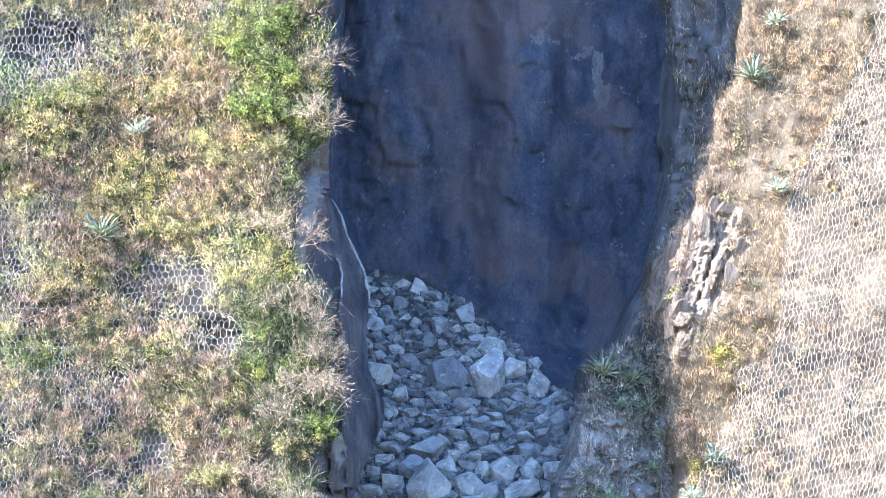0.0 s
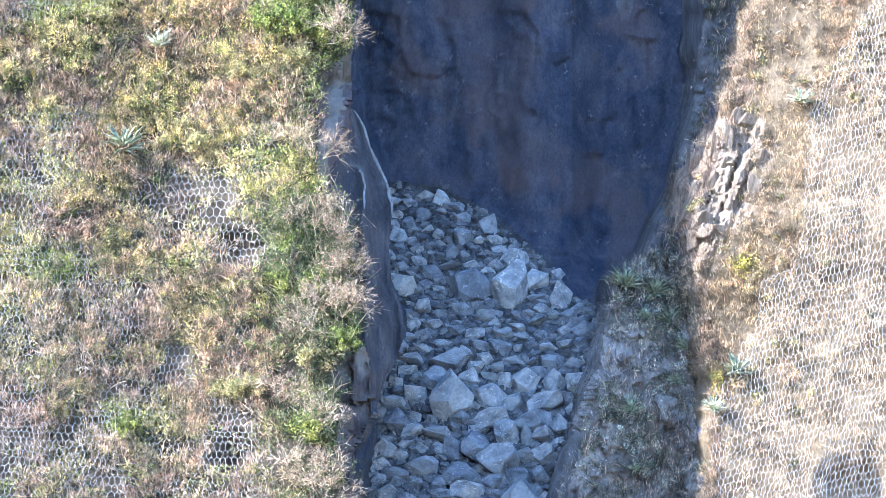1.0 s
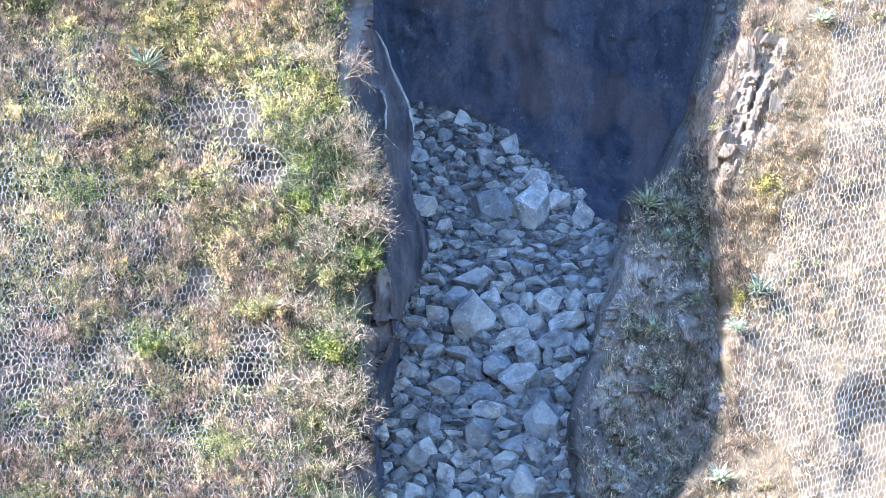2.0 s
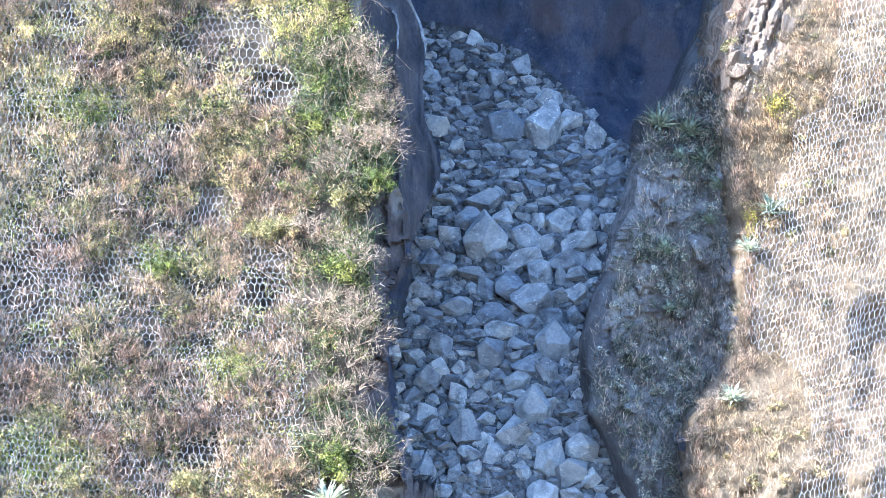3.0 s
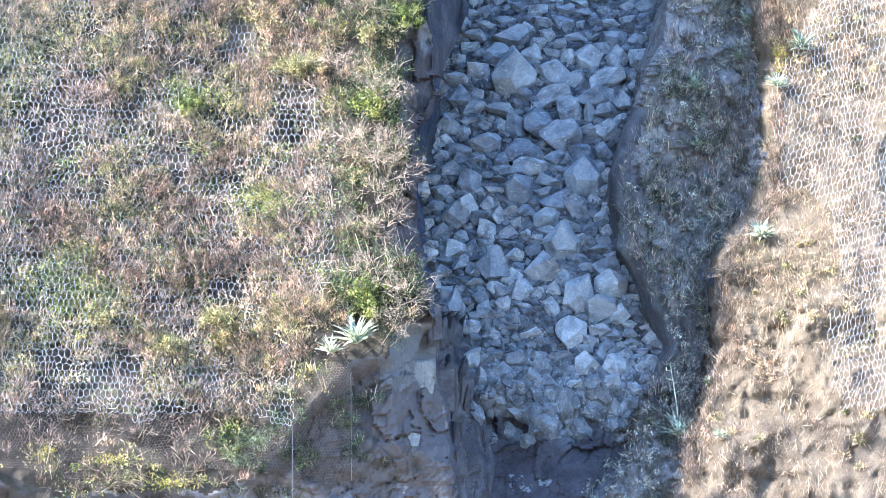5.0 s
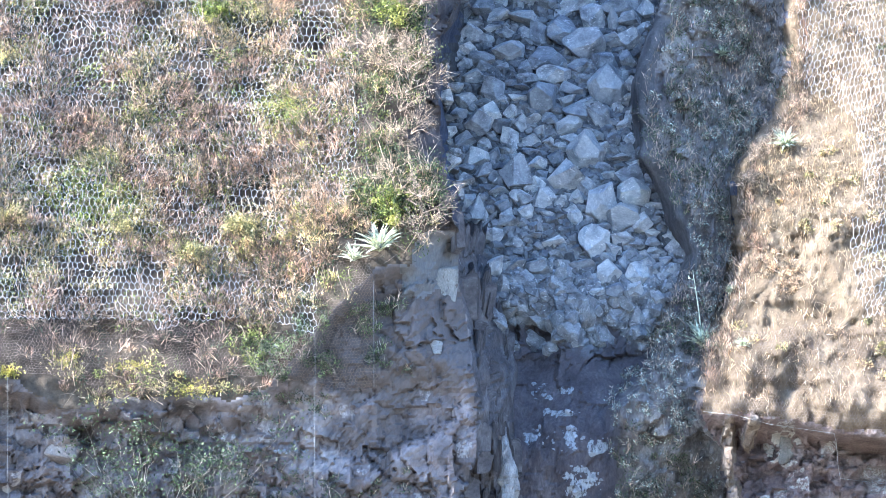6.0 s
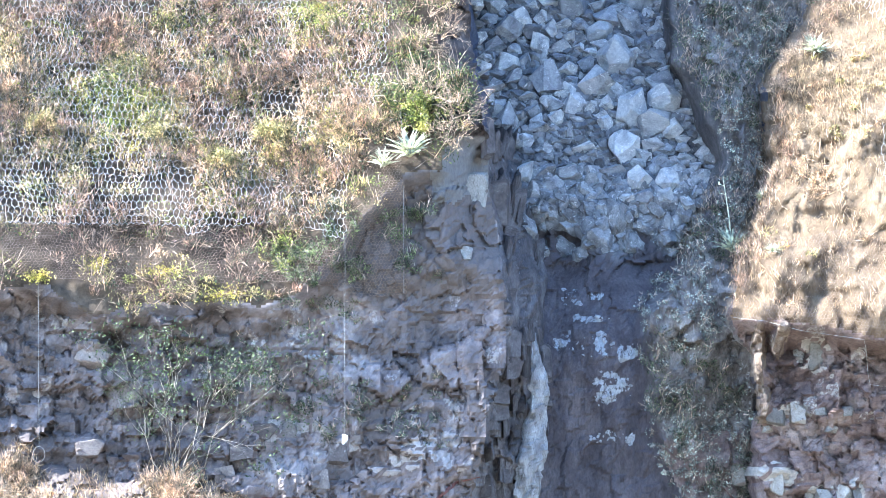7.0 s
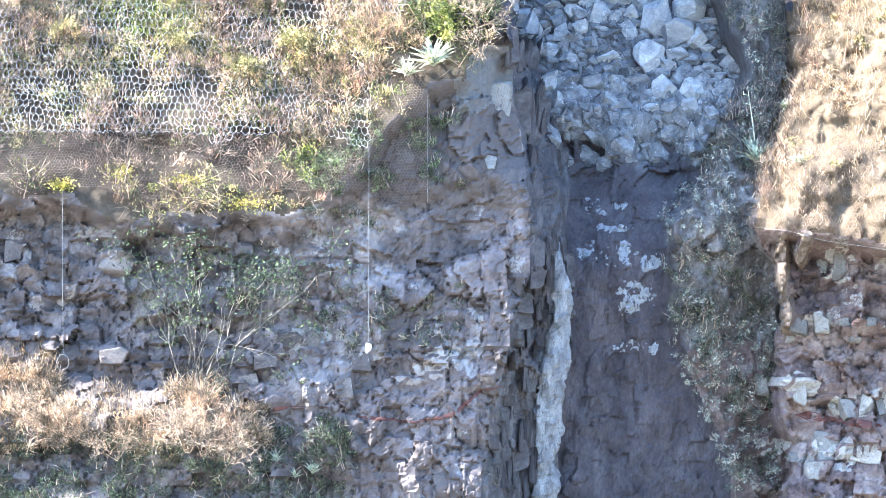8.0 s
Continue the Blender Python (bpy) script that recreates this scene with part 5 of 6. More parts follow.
keep = (rng.random(len(a)) > 0.8 * bare) & (fbm(a * 1.5, b * 1.7, 57, 3) > -0.24 - 0.2 * smooth(3.0, 5.0, b)) & (rng.random(len(a)) < 0.14 + 0.86 * smooth(0.9, 1.9, b - lip_net(a)))
a, b, green, patch, right_rim = a[keep], b[keep], green[keep], patch[keep], right_rim[keep]
pick = rng.random(len(a))
g = pick < 0.10 + 0.75 * green + 0.34 * right_rim + 0.26 * right_rim * (b < 6.0)
low = smooth(4.5, -1.0, b)
russet = ~g & (fbm(a * 0.9, b * 1.2, 59, 4) + 0.12 * rng.normal(size=len(a)) > 0.2 - 0.22 * low)
dry = ~g & ~russet & (patch + 0.1 * rng.normal(size=len(a)) > 0.08)
olive = ~g & ~dry & ~russet
r = 0.15 + 0.36 * rng.random(len(a)) ** 1.6
# clumps near the drop take the leaf tone darkened for shade
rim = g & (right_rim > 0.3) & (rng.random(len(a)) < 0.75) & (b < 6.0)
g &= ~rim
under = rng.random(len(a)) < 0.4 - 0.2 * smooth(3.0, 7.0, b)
# the share of sun-brightened leaves grows uphill
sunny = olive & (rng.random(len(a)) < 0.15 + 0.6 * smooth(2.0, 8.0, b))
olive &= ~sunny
thin = (right_rim > 0.3) & (b < 6.0) & (rng.random(len(a)) < 0.5)
olive, sunny, dry = olive & ~thin, sunny & ~thin, dry & ~thin
# dark leaves below and right of the clumps paint the shade behind them
brush("undergrowth", a[under] + 0.1, b[under] - 0.1, 0.15 + 0.2 * rng.random(under.sum()), 45, 0.055, (M_UNDER, M_TWIG), "low green leaves that put shade into the gaps of the brush", 0, 0.5)
brush("rim_brush", a[rim], b[rim], r[rim] * 1.5, 100, 0.065, (M_RIMGREEN, M_TWIG), "green leafy brush at the edge of the drop, shade put into its leaves", 4, 0.5)
brush("green_brush", a[g], b[g], r[g] * 1.15, 75, 0.062, (M_GREEN, M_TWIG), "fresh green leafy brush growing through the netting", 3, 0.6)
brush("olive_brush", a[olive], b[olive], r[olive], 56, 0.075, (M_OLIVE, M_TWIG), "yellowish olive low brush covering the slope", 3, 0.3, stems=True)
brush("sunlit_brush", a[sunny], b[sunny], r[sunny], 56, 0.075, (M_SUNNY, M_TWIG), "yellow-green brush on the slope, sun brightness put into its leaves", 3, 0.35, stems=True)
brush("russet_brush", a[russet], b[russet], r[russet] * 1.1, 50, 0.13, (M_RUSSET, M_TWIG), "reddish-brown dead brush matted over the slope", 4, 0.08, stems=True)
brush("dry_brush", a[dry], b[dry], r[dry] * 1.1, 50, 0.13, (M_STALK, M_TWIG), "dry straw-coloured brush and dead stems on the slope", 4, 0.08, stems=True)


# dry grass of the sunlit slope, and the thin grass of the shaded outcrop
def grass(name, a, b, long, mat, label, hang=0.4, wide=0.016):
    """Grass blades in two bent lengths, rising out of the slope and hanging over."""
    p0 = on_cliff(a, b)
    n = len(a)
    lean = rng.normal(size=(n, 3)) * 0.45
    d = OUT * 0.6 + UPW * 0.6 + lean
    d /= np.linalg.norm(d, axis=1, keepdims=True)
    ln = long * rng.uniform(0.5, 1.3, (n, 1))
    p1 = p0 + d * ln * 0.55
    p2 = p1 + (d - np.array((0, 0, 1)) * hang + rng.normal(size=(n, 3)) * 0.3) * ln * 0.5
    s = np.cross(d, rng.normal(size=(n, 3)))
    s *= wide / np.linalg.norm(s, axis=1, keepdims=True)
    v = np.stack([p0 - s, p0 + s, p1 + s * 0.8, p1 - s * 0.8, p2], 1).reshape(-1, 3)
    i = np.arange(n)[:, None] * 5
    f = np.concatenate([i, i + 1, i + 2, i, i + 2, i + 3, i + 3, i + 2, i + 4], 1).reshape(-1, 3)
    return tagged(new(name, mesh_of(name, v, f, mat)), label, "grass", kind="stuff")


a, b = scatter(170000, (4.5, -9.6), (13.9, 14.9))
d = a - edge_dry(b)
dens = np.clip(0.6 + 1.2 * fbm(a * 0.8, b * 0.5, 61), 0.22, 1)
dens *= 1 - 0.9 * smooth(1.2, 0.6, np.hypot((a - COLUMNS[0] - 0.3 * (b - COLUMNS[1])) / COLUMNS[2], (b - COLUMNS[1]) / COLUMNS[3]))
dens *= 1 - 0.88 * smooth(-3.3, -5.2, b)
dens *= 1 - 0.85 * ellipses(a, b, [(11.2, -1.4, 1.4, 1.6), (10.9, -3.2, 1.00, 1.43)])
keep = (d > -0.3) & (b > lip_dry(a)) & (rng.random(len(a)) < dens)
grass("dry_grass", a[keep], b[keep], 0.22, M_STRAW, "dry tan grass covering the sunlit slope", 0.5, 0.008)
a, b = scatter(3600, (5.0, -9.4), (13.0, -3.6))
keep = (a > edge_dry(b)) & (b > lip_dry(a) + 0.2) & (fbm(a * 1.2, b * 0.7, 79, 3) > -0.05)
grass("root_fibres", a[keep], b[keep], 0.5, M_STALK, "pale root fibres hanging from the eroded slope", 1.6, 0.006)
a, b = scatter(60000, (4.5, -9.0), (10.5, 14.9))
keep = (np.abs(a - edge_dry(b) - 0.25) < 0.12 + 0.5 * np.clip(0.3 + fbm(a * 0.9, b * 0.9, 74, 3), 0, 1)) & (rng.random(len(a)) < 0.9)
grass("edge_grass", a[keep], b[keep], 0.34, M_RUSSET, "reddish-brown dry grass along the sunlit slope's edge", 0.1, 0.007)
a, b = scatter(80000, (3.0, -8.5), (9.5, 14.0))
keep = (a > edge_crop(b) + 0.1) & (a < edge_dry(b) + 0.2) & (rng.random(len(a)) < np.clip(0.5 + 1.5 * fbm(a * 0.9, b * 0.6, 62) + 0.4 * smooth(1.0, 0.0, edge_dry(b) - a), 0, 1))
grass("outcrop_grass", a[keep], b[keep], 0.26, M_DULL, "brown dry grass hanging on the shaded outcrop", 0.5, 0.008)
a, b = scatter(1300, (3.0, -16.0), (9.0, 12.0))
keep = (a > edge_crop(b) + 0.2) & (a < edge_dry(b) + 0.1) & (fbm(a * 0.8, b * 0.8, 63) > 0.02)
brush("outcrop_brush", a[keep], b[keep], rng.uniform(0.15, 0.35, keep.sum()), 60, 0.055, (M_DARKGREEN, M_DULL), "dull green low brush on the shaded outcrop", 5)
a, b = scatter(3000, (3.0, -16.5), (8.0, 5.0))
keep = (a > edge_crop(b) + 0.6 * smooth(-8.0, -6.5, b) - 0.2) & (a < edge_dry(b) - 0.2) & (fbm(a * 1.1, b * 0.9, 65) > -0.24 + 0.30 * smooth(-8.0, -4.0, b))
brush("lichen_brush", a[keep], b[keep], rng.uniform(0.08, 0.22, keep.sum()), 34, 0.05, (M_GREYGREEN, M_DULL), "grey-green plants and lichen on the lower outcrop", 4)
a, b = scatter(420, (-9.5, -13.0), (-2.0, -5.0))
keep = (a < edge_net(b) - 0.2) & (b < lip_net(a)) & (fbm(a * 0.7, b * 0.7, 64) > 0.12)
brush("cliff_brush", a[keep], b[keep], rng.uniform(0.12, 0.28, keep.sum()), 50, 0.05, (M_DARKGREEN, M_DULL), "small dull green plants rooted in the cliff's joints", 5)

a, b = scatter(1500, (5.5, -8.8), (13.9, 14.8))
keep = (a > edge_dry(b) + 0.1) & (b > lip_dry(a) + 0.2) & (fbm(a * 0.7, b * 0.5, 68) > 0.06 + 0.15 * smooth(-4.0, -5.5, b))
keep &= np.hypot((a - COLUMNS[0] - 0.3 * (b - COLUMNS[1])) / COLUMNS[2], (b - COLUMNS[1]) / COLUMNS[3]) > 0.9
brush("slope_brush", a[keep], b[keep], rng.uniform(0.12, 0.32, keep.sum()), 50, 0.09, (M_STRAW, M_TWIG), "dry ochre brush dotted over the sunlit slope", 6, 0.15)
a, b = scatter(500, (5.5, -8.8), (13.9, 14.8))
keep = (a > edge_dry(b) + 0.1) & (b > lip_dry(a) + 0.2) & (fbm(a * 0.6, b * 0.5, 69) > 0.15)
brush("slope_herb", a[keep], b[keep], rng.uniform(0.1, 0.25, keep.sum()), 50, 0.08, (M_OLIVE, M_TWIG), "yellow-green herbs among the dry grass", 3)

a, b = scatter(420, (-6.9, -9.2), (-2.2, -5.9))
keep = ellipses(a, b, [(-5.5, -8.2, 0.9, 0.6), (-4.6, -7.3, 0.5, 0.6), (-4.3, -8.4, 0.5, 0.4), (-3.3, -7.3, 0.4, 0.5), (-2.6, -6.9, 0.4, 0.3), (-2.9, -8.2, 0.35, 0.3)]) > rng.random(len(a)) * 0.9 + 0.1
brush("lip_brush", a[keep], b[keep], rng.uniform(0.1, 0.26, keep.sum()), 60, 0.055, (M_LIPLEAF, M_TWIGPALE), "dull green plants hanging below the netting's foot", 4)

# yellow flowering tufts on the lip and the dry slope
for a, b, w, h in [(-10.80, -8.25, 0.71, 0.40), (-7.66, -9.01, 1.07, 0.37), (-9.09, -8.44, 0.86, 0.26), (8.51, 4.73, 0.57, 0.43), (-9.96, -5.35, 1.00, 0.34), (7.80, 1.73, 0.43, 0.57), (-12.30, -8.57, 0.57, 0.29)]:
    n = 260
    c = on_cliff(a + rng.normal(size=n) * w * 0.3, b + rng.normal(size=n) * h * 0.35, 0.12 + 0.08 * rng.random(n))
    tuft = empty("flowering_tuft", Matrix.Translation(Vector(on_cliff(a, b))), "bright yellow-green flowering tuft on the slope", "plant", "flowering tufts")
    root = np.array(on_cliff(a, b))
    part("stem", mesh_of("stem", *tubes(np.repeat([root * 0], 40, 0), c[:40] - root, 0.008, 0.004), M_TWIG), tuft)
    part("foliage", mesh_of("foliage", *leaves(c - root, 0.07, UPW, rng, 0.7), M_YELLOW), tuft)


# ---------------------------------------------------------------- shrubs as single things
def branching(rng, height, spread, levels=3, fork=3, start=5, droop=0.1, thick=0.02, wild=0.5):
    """Rods of a shrub that forks from its base: lists of ends and radii; also the tips."""
    rods, tips = [], []
    front = []
    for _ in range(start):
        d = np.array((rng.normal() * spread, -0.35 + rng.normal() * spread * 0.5, 1.0))
        front.append((np.zeros(3), d / np.linalg.norm(d), height * rng.uniform(0.35, 0.5), thick))
    for level in range(levels):
        nxt = []
        for p, d, ln, r in front:
            q = p + d * ln
            mid = (p + q) / 2 + rng.normal(size=3) * ln * 0.08
            rods += [(p, mid, r, r * 0.85), (mid, q, r * 0.85, r * 0.65)]
            if level == levels - 1:
                tips.append(q)
            for _ in range(fork):
                e = d + rng.normal(size=3) * wild - np.array((0, 0, droop))
                nxt.append((q, e / np.linalg.norm(e), ln * rng.uniform(0.5, 0.85), r * 0.6))
        front = nxt
    for p, d, ln, r in front:
        rods.append((p, p + d * ln * 0.7, r, r * 0.4))
        tips.append(p + d * ln * 0.6)
    return rods, np.array(tips)


def shrub_kind(seed, height, spread, leaf, twig, per, size, **more):
    r = np.random.default_rng(seed)
    rods, tips = branching(r, height, spread, **more)
    p, q, r0, r1 = zip(*rods)
    wood = mesh_of("stem", *tubes(p, q, r0, r1, 3), twig, True)
    crown = None
    if per:
        c = np.repeat(tips, per, 0) + r.normal(size=(len(tips) * per, 3)) * 0.09
        crown = mesh_of("foliage", *leaves(c, size * r.uniform(0.7, 1.3, len(c)), UPW, r, 0.55), leaf)
    return wood, crown


def shrub(kind, a, b, scale, label, group, lean=0.0, out=0.05):
    wood, crown = kind
    p = Vector(on_cliff(a, b, out))
    top = empty("shrub", Matrix.Translation(p) @ pose(0, 0, 0, 18, lean, rng.uniform(-40, 40)) @ Matrix.Scale(scale, 4), label, "shrub", group)
    part("stem", wood, top)
    if crown:
        part("foliage", crown, top)
    return top


DEAD = [shrub_kind(500 + k, 0.95, 0.75, None, M_TWIG, 0, 0, thick=0.014, start=8, fork=4) for k in range(4)]
BLEACH = [shrub_kind(520 + k, 1.0, 0.5, None, M_TWIGPALE, 0, 0, thick=0.016, start=4) for k in range(2)]
GREEN = [shrub_kind(540 + k, 0.8, 0.6, M_GREEN, M_TWIG, 9, 0.085, thick=0.018) for k in range(4)]
OLIVE = [shrub_kind(560 + k, 0.7, 0.7, M_OLIVE, M_TWIG, 7, 0.075, thick=0.016) for k in range(3)]
TALL = shrub_kind(580, 2.3, 0.24, M_CLIFFLEAF, M_TWIGPALE, 6, 0.048, levels=4, start=6, thick=0.012, fork=2, droop=0.0, wild=0.36)
TALLER = shrub_kind(583, 2.4, 0.3, M_CLIFFLEAF, M_TWIGPALE, 7, 0.05, levels=4, start=5, thick=0.012, fork=2, droop=0.0, wild=0.36)
for a, b in [(-1.56, 12.04), (-1.85, 10.54), (-2.70, 7.75), (-2.55, 5.89), (-1.98, 5.61), (-2.12, 3.75), (-2.69, 3.04), (-1.69, 4.75), (-2.20, 0.73), (-2.77, -0.70), (-2.34, -1.70), (-2.91, -0.56), (-2.06, -1.13), (-2.34, -3.70),
             (-1.63, 3.59), (-3.20, 1.44), (-1.35, 12.33), (-1.70, 11.04), (-2.13, 7.61), (-1.84, 6.18), (-1.62, 5.18), (-1.41, 3.75), (-1.91, -0.41), (-2.06, -2.27), (-2.63, -2.56), (-1.77, -4.27), (-1.49, 4.59), (-1.77, 5.44), (-1.82, -4.95), (-9.20, -15.13), (-9.92, -14.70), (-8.20, -15.12), (-10.91, -15.42), (-13.20, -15.08), (-12.34, -14.93), (-11.63, -15.07), (-10.77, -15.06), (-9.06, -15.20), (-9.49, -14.77), (-7.91, -15.48), (-13.49, -14.51), (-12.06, -14.50)]:
    shrub(DEAD[rng.integers(4)], a, b - 0.25, rng.uniform(0.7, 1.15), "leafless tan twiggy shrub leaning out over the drop", "dry shrubs", rng.uniform(0, 40), 0.4)
for a, b in [(8.72, 11.06), (8.37, 9.91), (8.01, 8.91), (7.51, 7.77), (7.09, 4.48), (7.38, 3.34), (7.45, 2.20), (7.23, 2.01), (7.51, 0.59), (7.66, -1.70), (7.37, -2.27), (6.87, -2.84), (6.51, -3.56), (6.77, -2.98), (6.35, -3.70)]:
    shrub(DEAD[rng.integers(4)], a + 0.1, b - 0.15, rng.uniform(0.4, 0.65), "reddish-brown dry stems at the sunlit slope's edge", "dry shrubs", rng.uniform(-30, 10))
for a, b in [(-3.56, 12.32), (-3.13, 10.75), (-1.99, 10.61), (-2.56, 11.75), (-3.42, 10.89), (-2.84, 5.18), (-2.41, 4.18), (-3.19, 4.32), (-1.69, 2.75), (-2.49, 0.59), (-2.06, 0.59), (-2.49, -4.56), (-2.54, -4.24), (-7.06, 0.44),
             (-2.99, 12.75), (-2.57, 13.18)]:
    shrub(GREEN[rng.integers(4)], a, b - 0.25, rng.uniform(0.7, 1.0), "bright green leafy shrub on the netted slope", "green shrubs", rng.uniform(-10, 30))
for a, b in [(-4.56, 12.03), (-7.85, 10.89), (-5.41, 7.60), (-7.42, 11.17), (-2.34, 2.16), (-4.63, 1.30), (-3.91, 1.44), (-9.34, -4.99), (-6.34, -5.13), (-7.39, -5.69), (-6.25, -4.97), (-12.11, -4.71), (-4.13, 9.32), (-2.85, 9.89)]:
    shrub(OLIVE[rng.integers(3)], a, b - 0.2, rng.uniform(0.7, 1.0), "olive-green low shrub growing through the netting", "olive shrubs", rng.uniform(-10, 25))
shrub(BLEACH[0], -1.29, 3.61, 0.8, "bleached dead twigs sticking out over the gully", "dead shrubs", 50)
shrub(BLEACH[1], -1.19, -16.23, 0.9, "bleached dead twigs at the cliff's edge", "dead shrubs", 10)
shrub(TALL, -8.99, -13.84, 1.5, "tall sparse shrub with pale stems rooted in the cliff", "cliff shrubs", 4)
shrub(TALLER, -8.78, -13.84, 1.75, "tall sparse shrub with pale stems rooted in the cliff", "cliff shrubs", 14)
shrub(TALLER, -8.85, -13.77, 1.5, "tall sparse shrub with pale stems rooted in the cliff", "cliff shrubs", 24)
shrub(TALL, -9.50, -12.70, 0.9, "tall sparse shrub with pale stems rooted in the cliff", "cliff shrubs", -8)
shrub(TALL, -7.50, -11.83, 0.7, "tall sparse shrub with pale stems rooted in the cliff", "cliff shrubs", 25)

# straw on the ledge below the cliff, and brush under it with shade in its leaf colour
a, b = scatter(9000, (-14.6, -15.6), (-6.8, -12.4))
keep = b - 0.4 + 1.1 * fbm(a * 1.1, 0 * a, 70, 3) < line_across([(-16.64, -13.52), (-13.78, -13.51), (-11.63, -13.71), (-9.06, -13.98), (-7.63, -14.69)])(a)
keep &= b - 0.35 + 0.5 * fbm(a * 1.4, b * 1.4, 66) > line_across([(-16.62, -16.02), (-13.77, -15.79), (-10.91, -15.42), (-9.48, -15.91), (-7.62, -15.69)])(a)
grass("ledge_grass", a[keep], b[keep], 0.34, M_STRAW, "dry straw and dead stems sunlit on the ledge", 0.4, 0.006)
a, b = scatter(900, (-14.6, -15.6), (-6.9, -12.8))
keep = b - 0.3 + 1.1 * fbm(a * 1.1, 0 * a, 70, 3) < line_across([(-16.63, -14.09), (-13.78, -14.01), (-11.63, -14.28), (-9.06, -14.41), (-7.63, -14.98)])(a)
keep &= fbm(a * 1.6, b * 1.6, 67, 3) > 0.0
keep &= b + 0.5 * fbm(a * 1.4, b * 1.4, 66) > line_across([(-16.62, -15.88), (-13.77, -15.65), (-10.91, -15.28), (-9.48, -15.91), (-7.62, -15.69)])(a)
brush("ledge_brush", a[keep], b[keep], rng.uniform(0.2, 0.42, keep.sum()), 70, 0.09, (M_STRAW, M_TWIG), "dry tan brush spilling over the ledge", 18, 0.1, stems=True)
a, b = scatter(330, (-14.6, -17.0), (-4.8, -14.2))
keep = b < line_across([(-16.63, -14.88), (-10.91, -14.99), (-7.63, -15.12), (-5.77, -14.40), (-4.63, -15.25)])(a)
brush("shade_brush", a[keep], b[keep], rng.uniform(0.2, 0.4, keep.sum()), 80, 0.06, (M_DARKGREEN, M_DULL), "dull green brush below the ledge, shade put into its leaf colour", 3)


# ---------------------------------------------------------------- agaves
def agave_leaf(mat, seed, long=1.0, wide=0.11, curl=0.5):
    """A thick tapering leaf that arches outward, channelled above, pointed."""
    n, v, f = 8, [], []
    for k in range(n + 1):
        t = k / n
        w = wide * (0.75 + 0.9 * t - 1.65 * t * t) * (1 - 0.97 * max(0, t - 0.85) / 0.15)
        x, z = long * math.sin(curl * t) / curl, long * (1 - math.cos(curl * t)) / curl * -1
        v += [(x, -w, z + w * 0.35), (x, 0, z - 0.02 * (1 - t)), (x, w, z + w * 0.35), (x, 0, z - 0.07 * (1 - t) - 0.005)]
    for k in range(n):
        for j in range(4):
            f.append((4 * k + j, 4 * k + (j + 1) % 4, 4 * k + 4 + (j + 1) % 4, 4 * k + 4 + j))
    f += [(0, 1, 2, 3), (4 * n + 3, 4 * n + 2, 4 * n + 1, 4 * n)]
    return mesh_of("leaf", v, f, mat, True)


AGAVE_LEAF = [agave_leaf(M_AGAVE, 1, 1.0, 0.066, 0.35), agave_leaf(M_AGAVE, 2, 1.0, 0.06, 0.8)]
AGAVE_PALE = [agave_leaf(M_AGAVEPALE, 1, 1.0, 0.085, 0.3), agave_leaf(M_AGAVEPALE, 2, 1.0, 0.075, 0.7)]


def agave(a, b, size, label, kinds, count=34, low=12):
    """A rosette of leaves, the outer ones low, the inner ones upright; size: its width."""
    p = Vector(on_cliff(a, b - 0.15, 0.42 if a < -4 else 0.25))
    top = empty("agave", Matrix.Translation(p) @ pose(0, 0, 0, 30, rng.uniform(-10, 10), 0), label, "agave", "agaves")
    for k in range(count):
        rise = radians(low + (80 - low) * (k / count) ** 0.9 + rng.normal() * 6)
        turn = k * 2.4 + rng.normal() * 0.2
        m = Euler((rng.normal() * 0.25, -rise, turn)).to_matrix().to_4x4() @ Matrix.Scale(size * 0.62 * rng.uniform(0.8, 1.15), 4)
        part("leaf", kinds[k % 2], top, basis=m)
    return top


GREY = "grey-green spiky agave rosette growing on the slope"
SHADE = "blue-green agave rosette on the shaded outcrop ledge"
for a, b, s in [(-7.16, 7.74, 1.35), (9.37, 11.84, 1.36), (9.93, 13.27, 0.86), (9.98, 8.99, 0.86), (7.41, -2.63, 0.86), (8.36, 2.13, 1.00), (7.79, 1.17, 0.79), (6.34, -7.70, 0.43)]:
    agave(a, b, s, GREY, AGAVE_PALE if s < 0.9 else AGAVE_LEAF)
for a, b, s in [(5.54, 4.31, 1.21), (6.28, 4.10, 1.21), (6.64, 3.38, 1.07), (7.07, 2.74, 0.86), (5.69, 1.12, 0.86), (6.79, 1.88, 0.64), (5.78, -0.35, 0.57), (6.00, 3.52, 0.64), (6.04, -6.34, 0.43)]:
    agave(a, b, s, SHADE, AGAVE_LEAF)
for a, b, s in [(-2.84, -5.30, 1.21), (-3.51, -5.56, 0.79), (-6.28, 10.35, 1.00)]:
    agave(a, b, s, "pale whitish agave rosette sunlit at the slope's lip", AGAVE_PALE, 30, 25)
for a, b, s in [(-6.84, -15.49, 0.6), (-5.91, -15.78, 0.65), (-6.35, -15.9, 0.45)]:
    agave(a, b, s, "small pale agave tuft at the cliff's foot", AGAVE_PALE, 16, 35)
flowering = agave(5.34, -7.70, 1.15, "agave in flower with a tall thin stalk at the slope's edge", AGAVE_PALE, 26, 30)
r = np.random.default_rng(31)
rods = [((0, 0, 0), (0.01, 0, 0.9), 0.035, 0.028), ((0.01, 0, 0.9), (-0.02, 0, 2.0), 0.028, 0.014)]
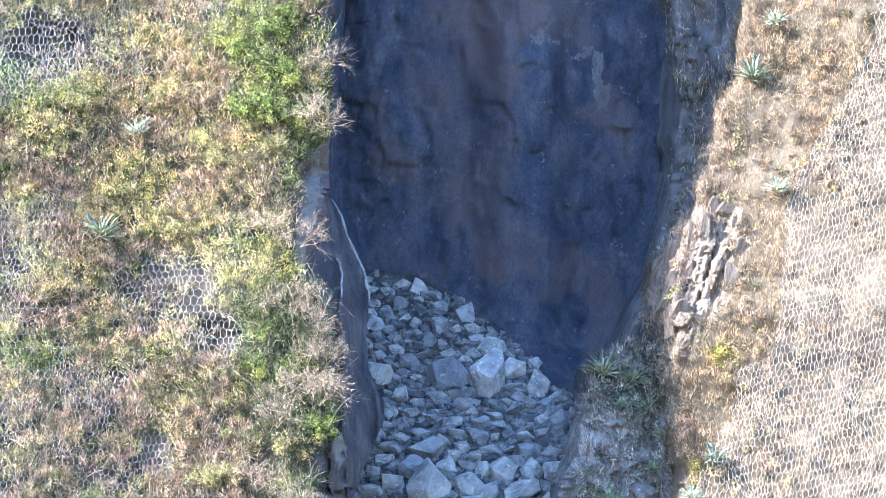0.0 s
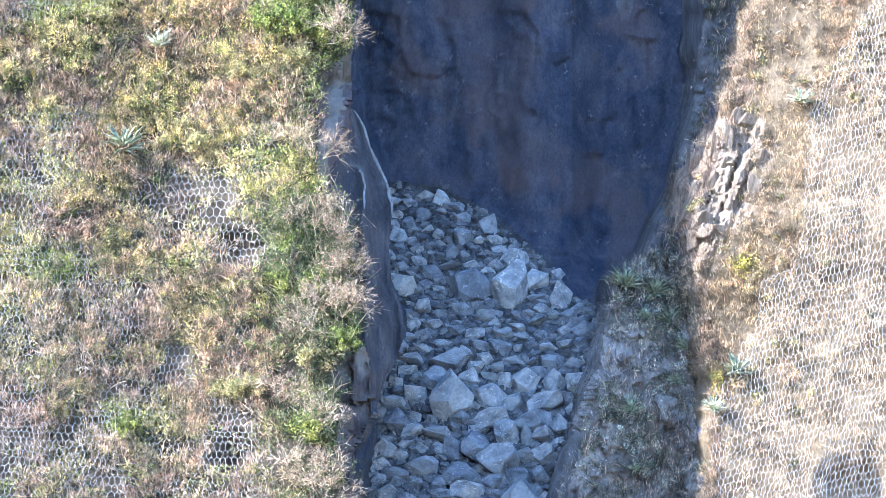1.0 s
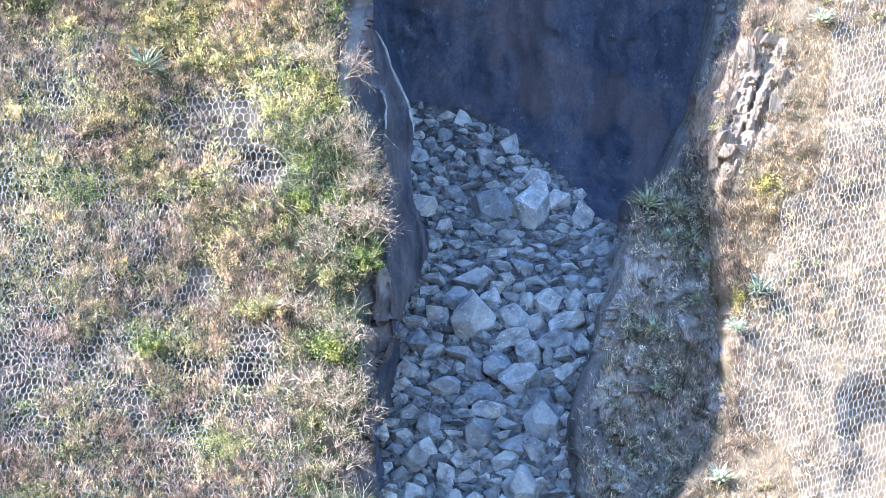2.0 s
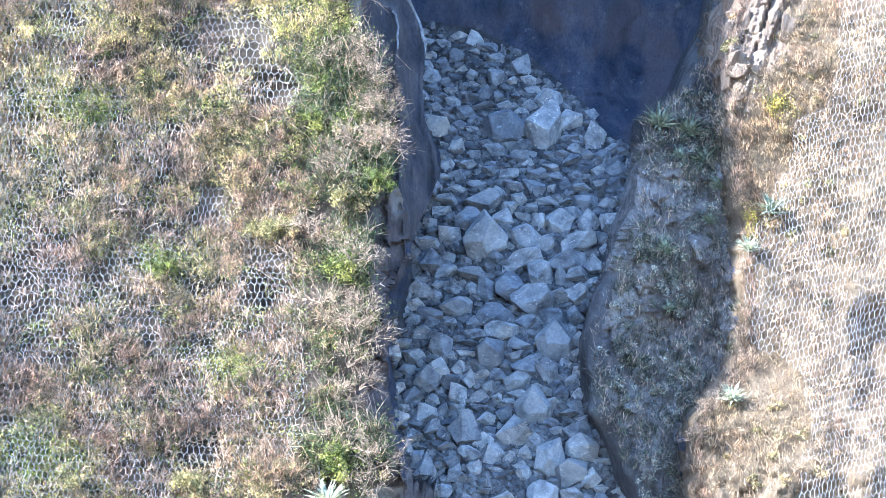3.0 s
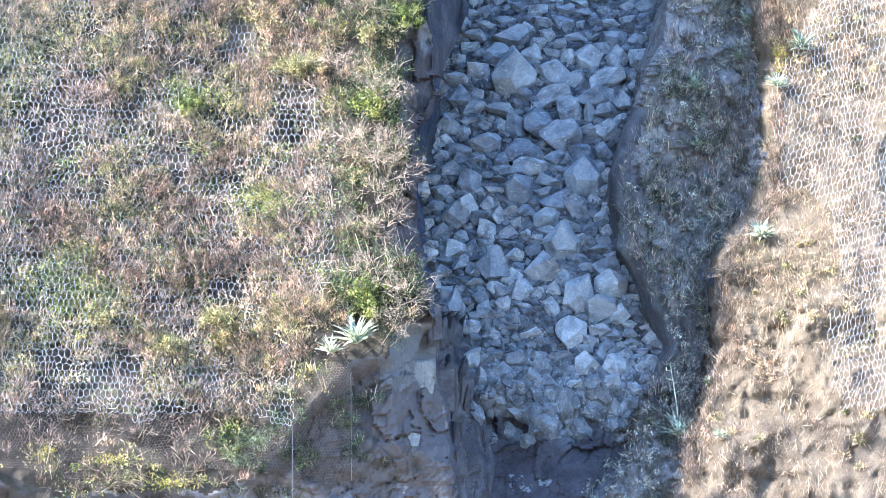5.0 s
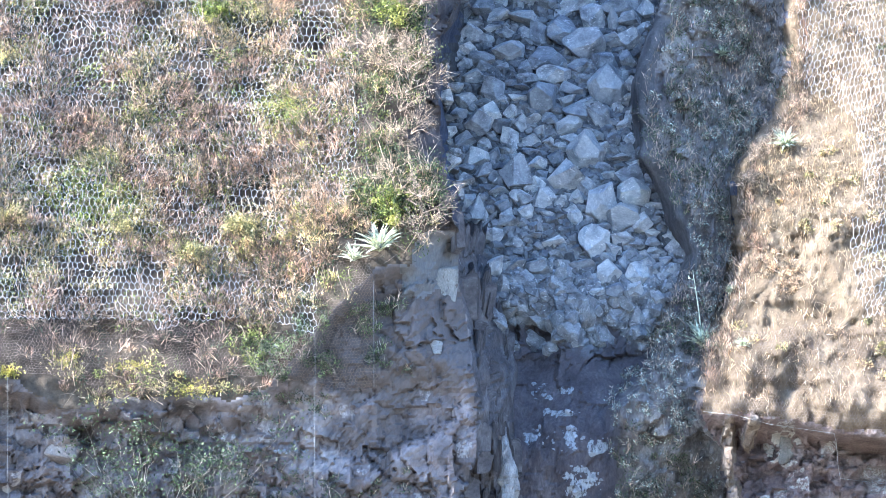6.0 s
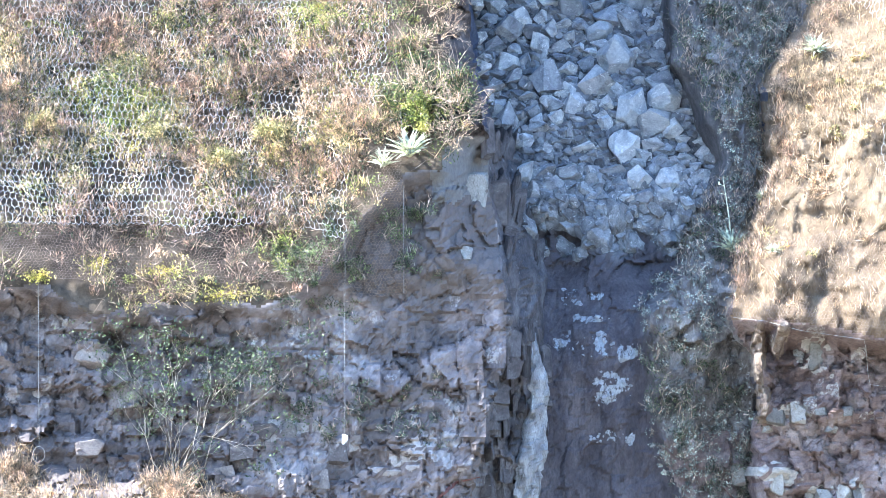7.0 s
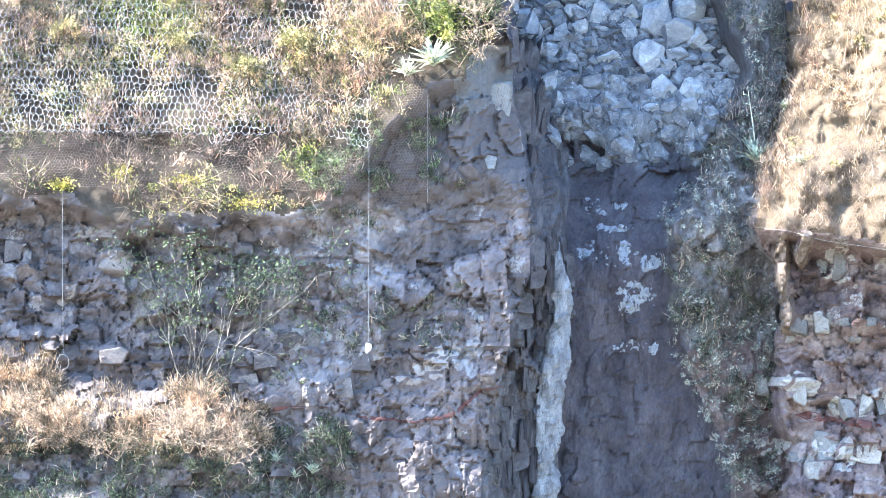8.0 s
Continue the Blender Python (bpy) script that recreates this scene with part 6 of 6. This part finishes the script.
rods += [((-0.01, 0, z), (-0.01 + s * ln, r.normal() * 0.08, z + 0.06), 0.012, 0.008) for z, s, ln in [(1.15, 1, 0.2), (1.25, -1, 0.22), (1.4, 1, 0.2), (1.5, -1, 0.16), (1.62, 1, 0.16), (1.74, -1, 0.13), (1.85, 1, 0.1)]]
rods += [((q[0], q[1], q[2] - 0.02), (q[0], q[1], q[2] + 0.07), 0.035, 0.02) for _, q, _, _ in rods[2:]]
p, q, r0, r1 = zip(*rods)
part("flower_stalk", mesh_of("flower_stalk", *tubes(p, q, np.array(r0) * 0.65, np.array(r1) * 0.65, 6), M_AGAVEPALE, True), flowering, "pale flower stalk with short side arms", pose(0, 0, 0, -30, 0, 0))


# ---------------------------------------------------------------- ropes, bag, cable
def dropped(a, top, low, out=0.5):
    """A rope that hangs straight down from the net's edge."""
    p0 = on_cliff(a, top, 0.25, False)
    zs = np.linspace(0, 1, 9)[:, None]
    end = place(np.float64(a), np.float64(low), p0[1] - 0.02)
    return p0 + (end - p0) * zs + np.array((0.006, 0, 0)) * np.sin(zs * 9)


p = dropped(-4.49, -7.56, -12.56)
hung = empty("rope", Matrix(), "thin white rope hanging from the netting with a weighted bag", "rope", "hanging ropes")
part("strand", mesh_of("strand", *cord(p, 0.0048), M_ROPE, True), hung)
bm = cut_rock(77, 12, True, 0.06)
bmesh.ops.scale(bm, vec=(0.15, 0.12, 0.24), verts=bm.verts)
me = bpy.data.meshes.new("weight_bag")
bm.to_mesh(me)
bm.free()
me.materials.append(M_BAG)
part("weight_bag", me, hung, "small white sack", Matrix.Translation(Vector(p[-1]) + Vector((0, 0, -0.14))))
p = dropped(-12.30, -8.71, -12.93)
hung = empty("rope", Matrix(), "thin grey rope hanging down the cliff with a knotted loop", "rope", "hanging ropes")
part("strand", mesh_of("strand", *cord(p, 0.0048), M_ROPE, True), hung)
g = np.linspace(0, 2 * math.pi, 17)
loop = p[-1] + np.stack([0.15 * np.sin(g), 0 * g, -0.2 + 0.2 * np.cos(g)], 1)
part("loop", mesh_of("loop", *cord(loop, 0.006), M_ROPE, True), hung)
for pts, label in (([(-6.59, 13.39), (-6.39, 12.46), (-6.22, 11.60), (-6.05, 10.75)], "pale steel cable lying down the netted slope"),
                   ([(-3.49, 0.59), (-3.31, -1.70), (-3.06, -4.56), (-3.00, -6.67), (-2.99, -8.95)], "thin steel cable along the netting's side edge")):
    p = np.array([on_cliff(a, b, 0.42 if "pale" in label else 0.24, False) for a, b in pts])
    tagged(new("cable", mesh_of("cable", *cord(p, 0.007), M_ROPE, True)), label, "cable")

# a fallen branch lying on the lower cliff
p = np.array([on_cliff(a, b, 0.15) for a, b in [(-8.09, -14.06), (-7.63, -14.23), (-7.06, -14.43), (-6.56, -14.66), (-6.13, -14.94)]])
tagged(new("fallen_branch", mesh_of("fallen_branch", *cord(p, 0.014), M_TWIGPALE, True)), "thin bleached branch fallen across the lower cliff", "branch")
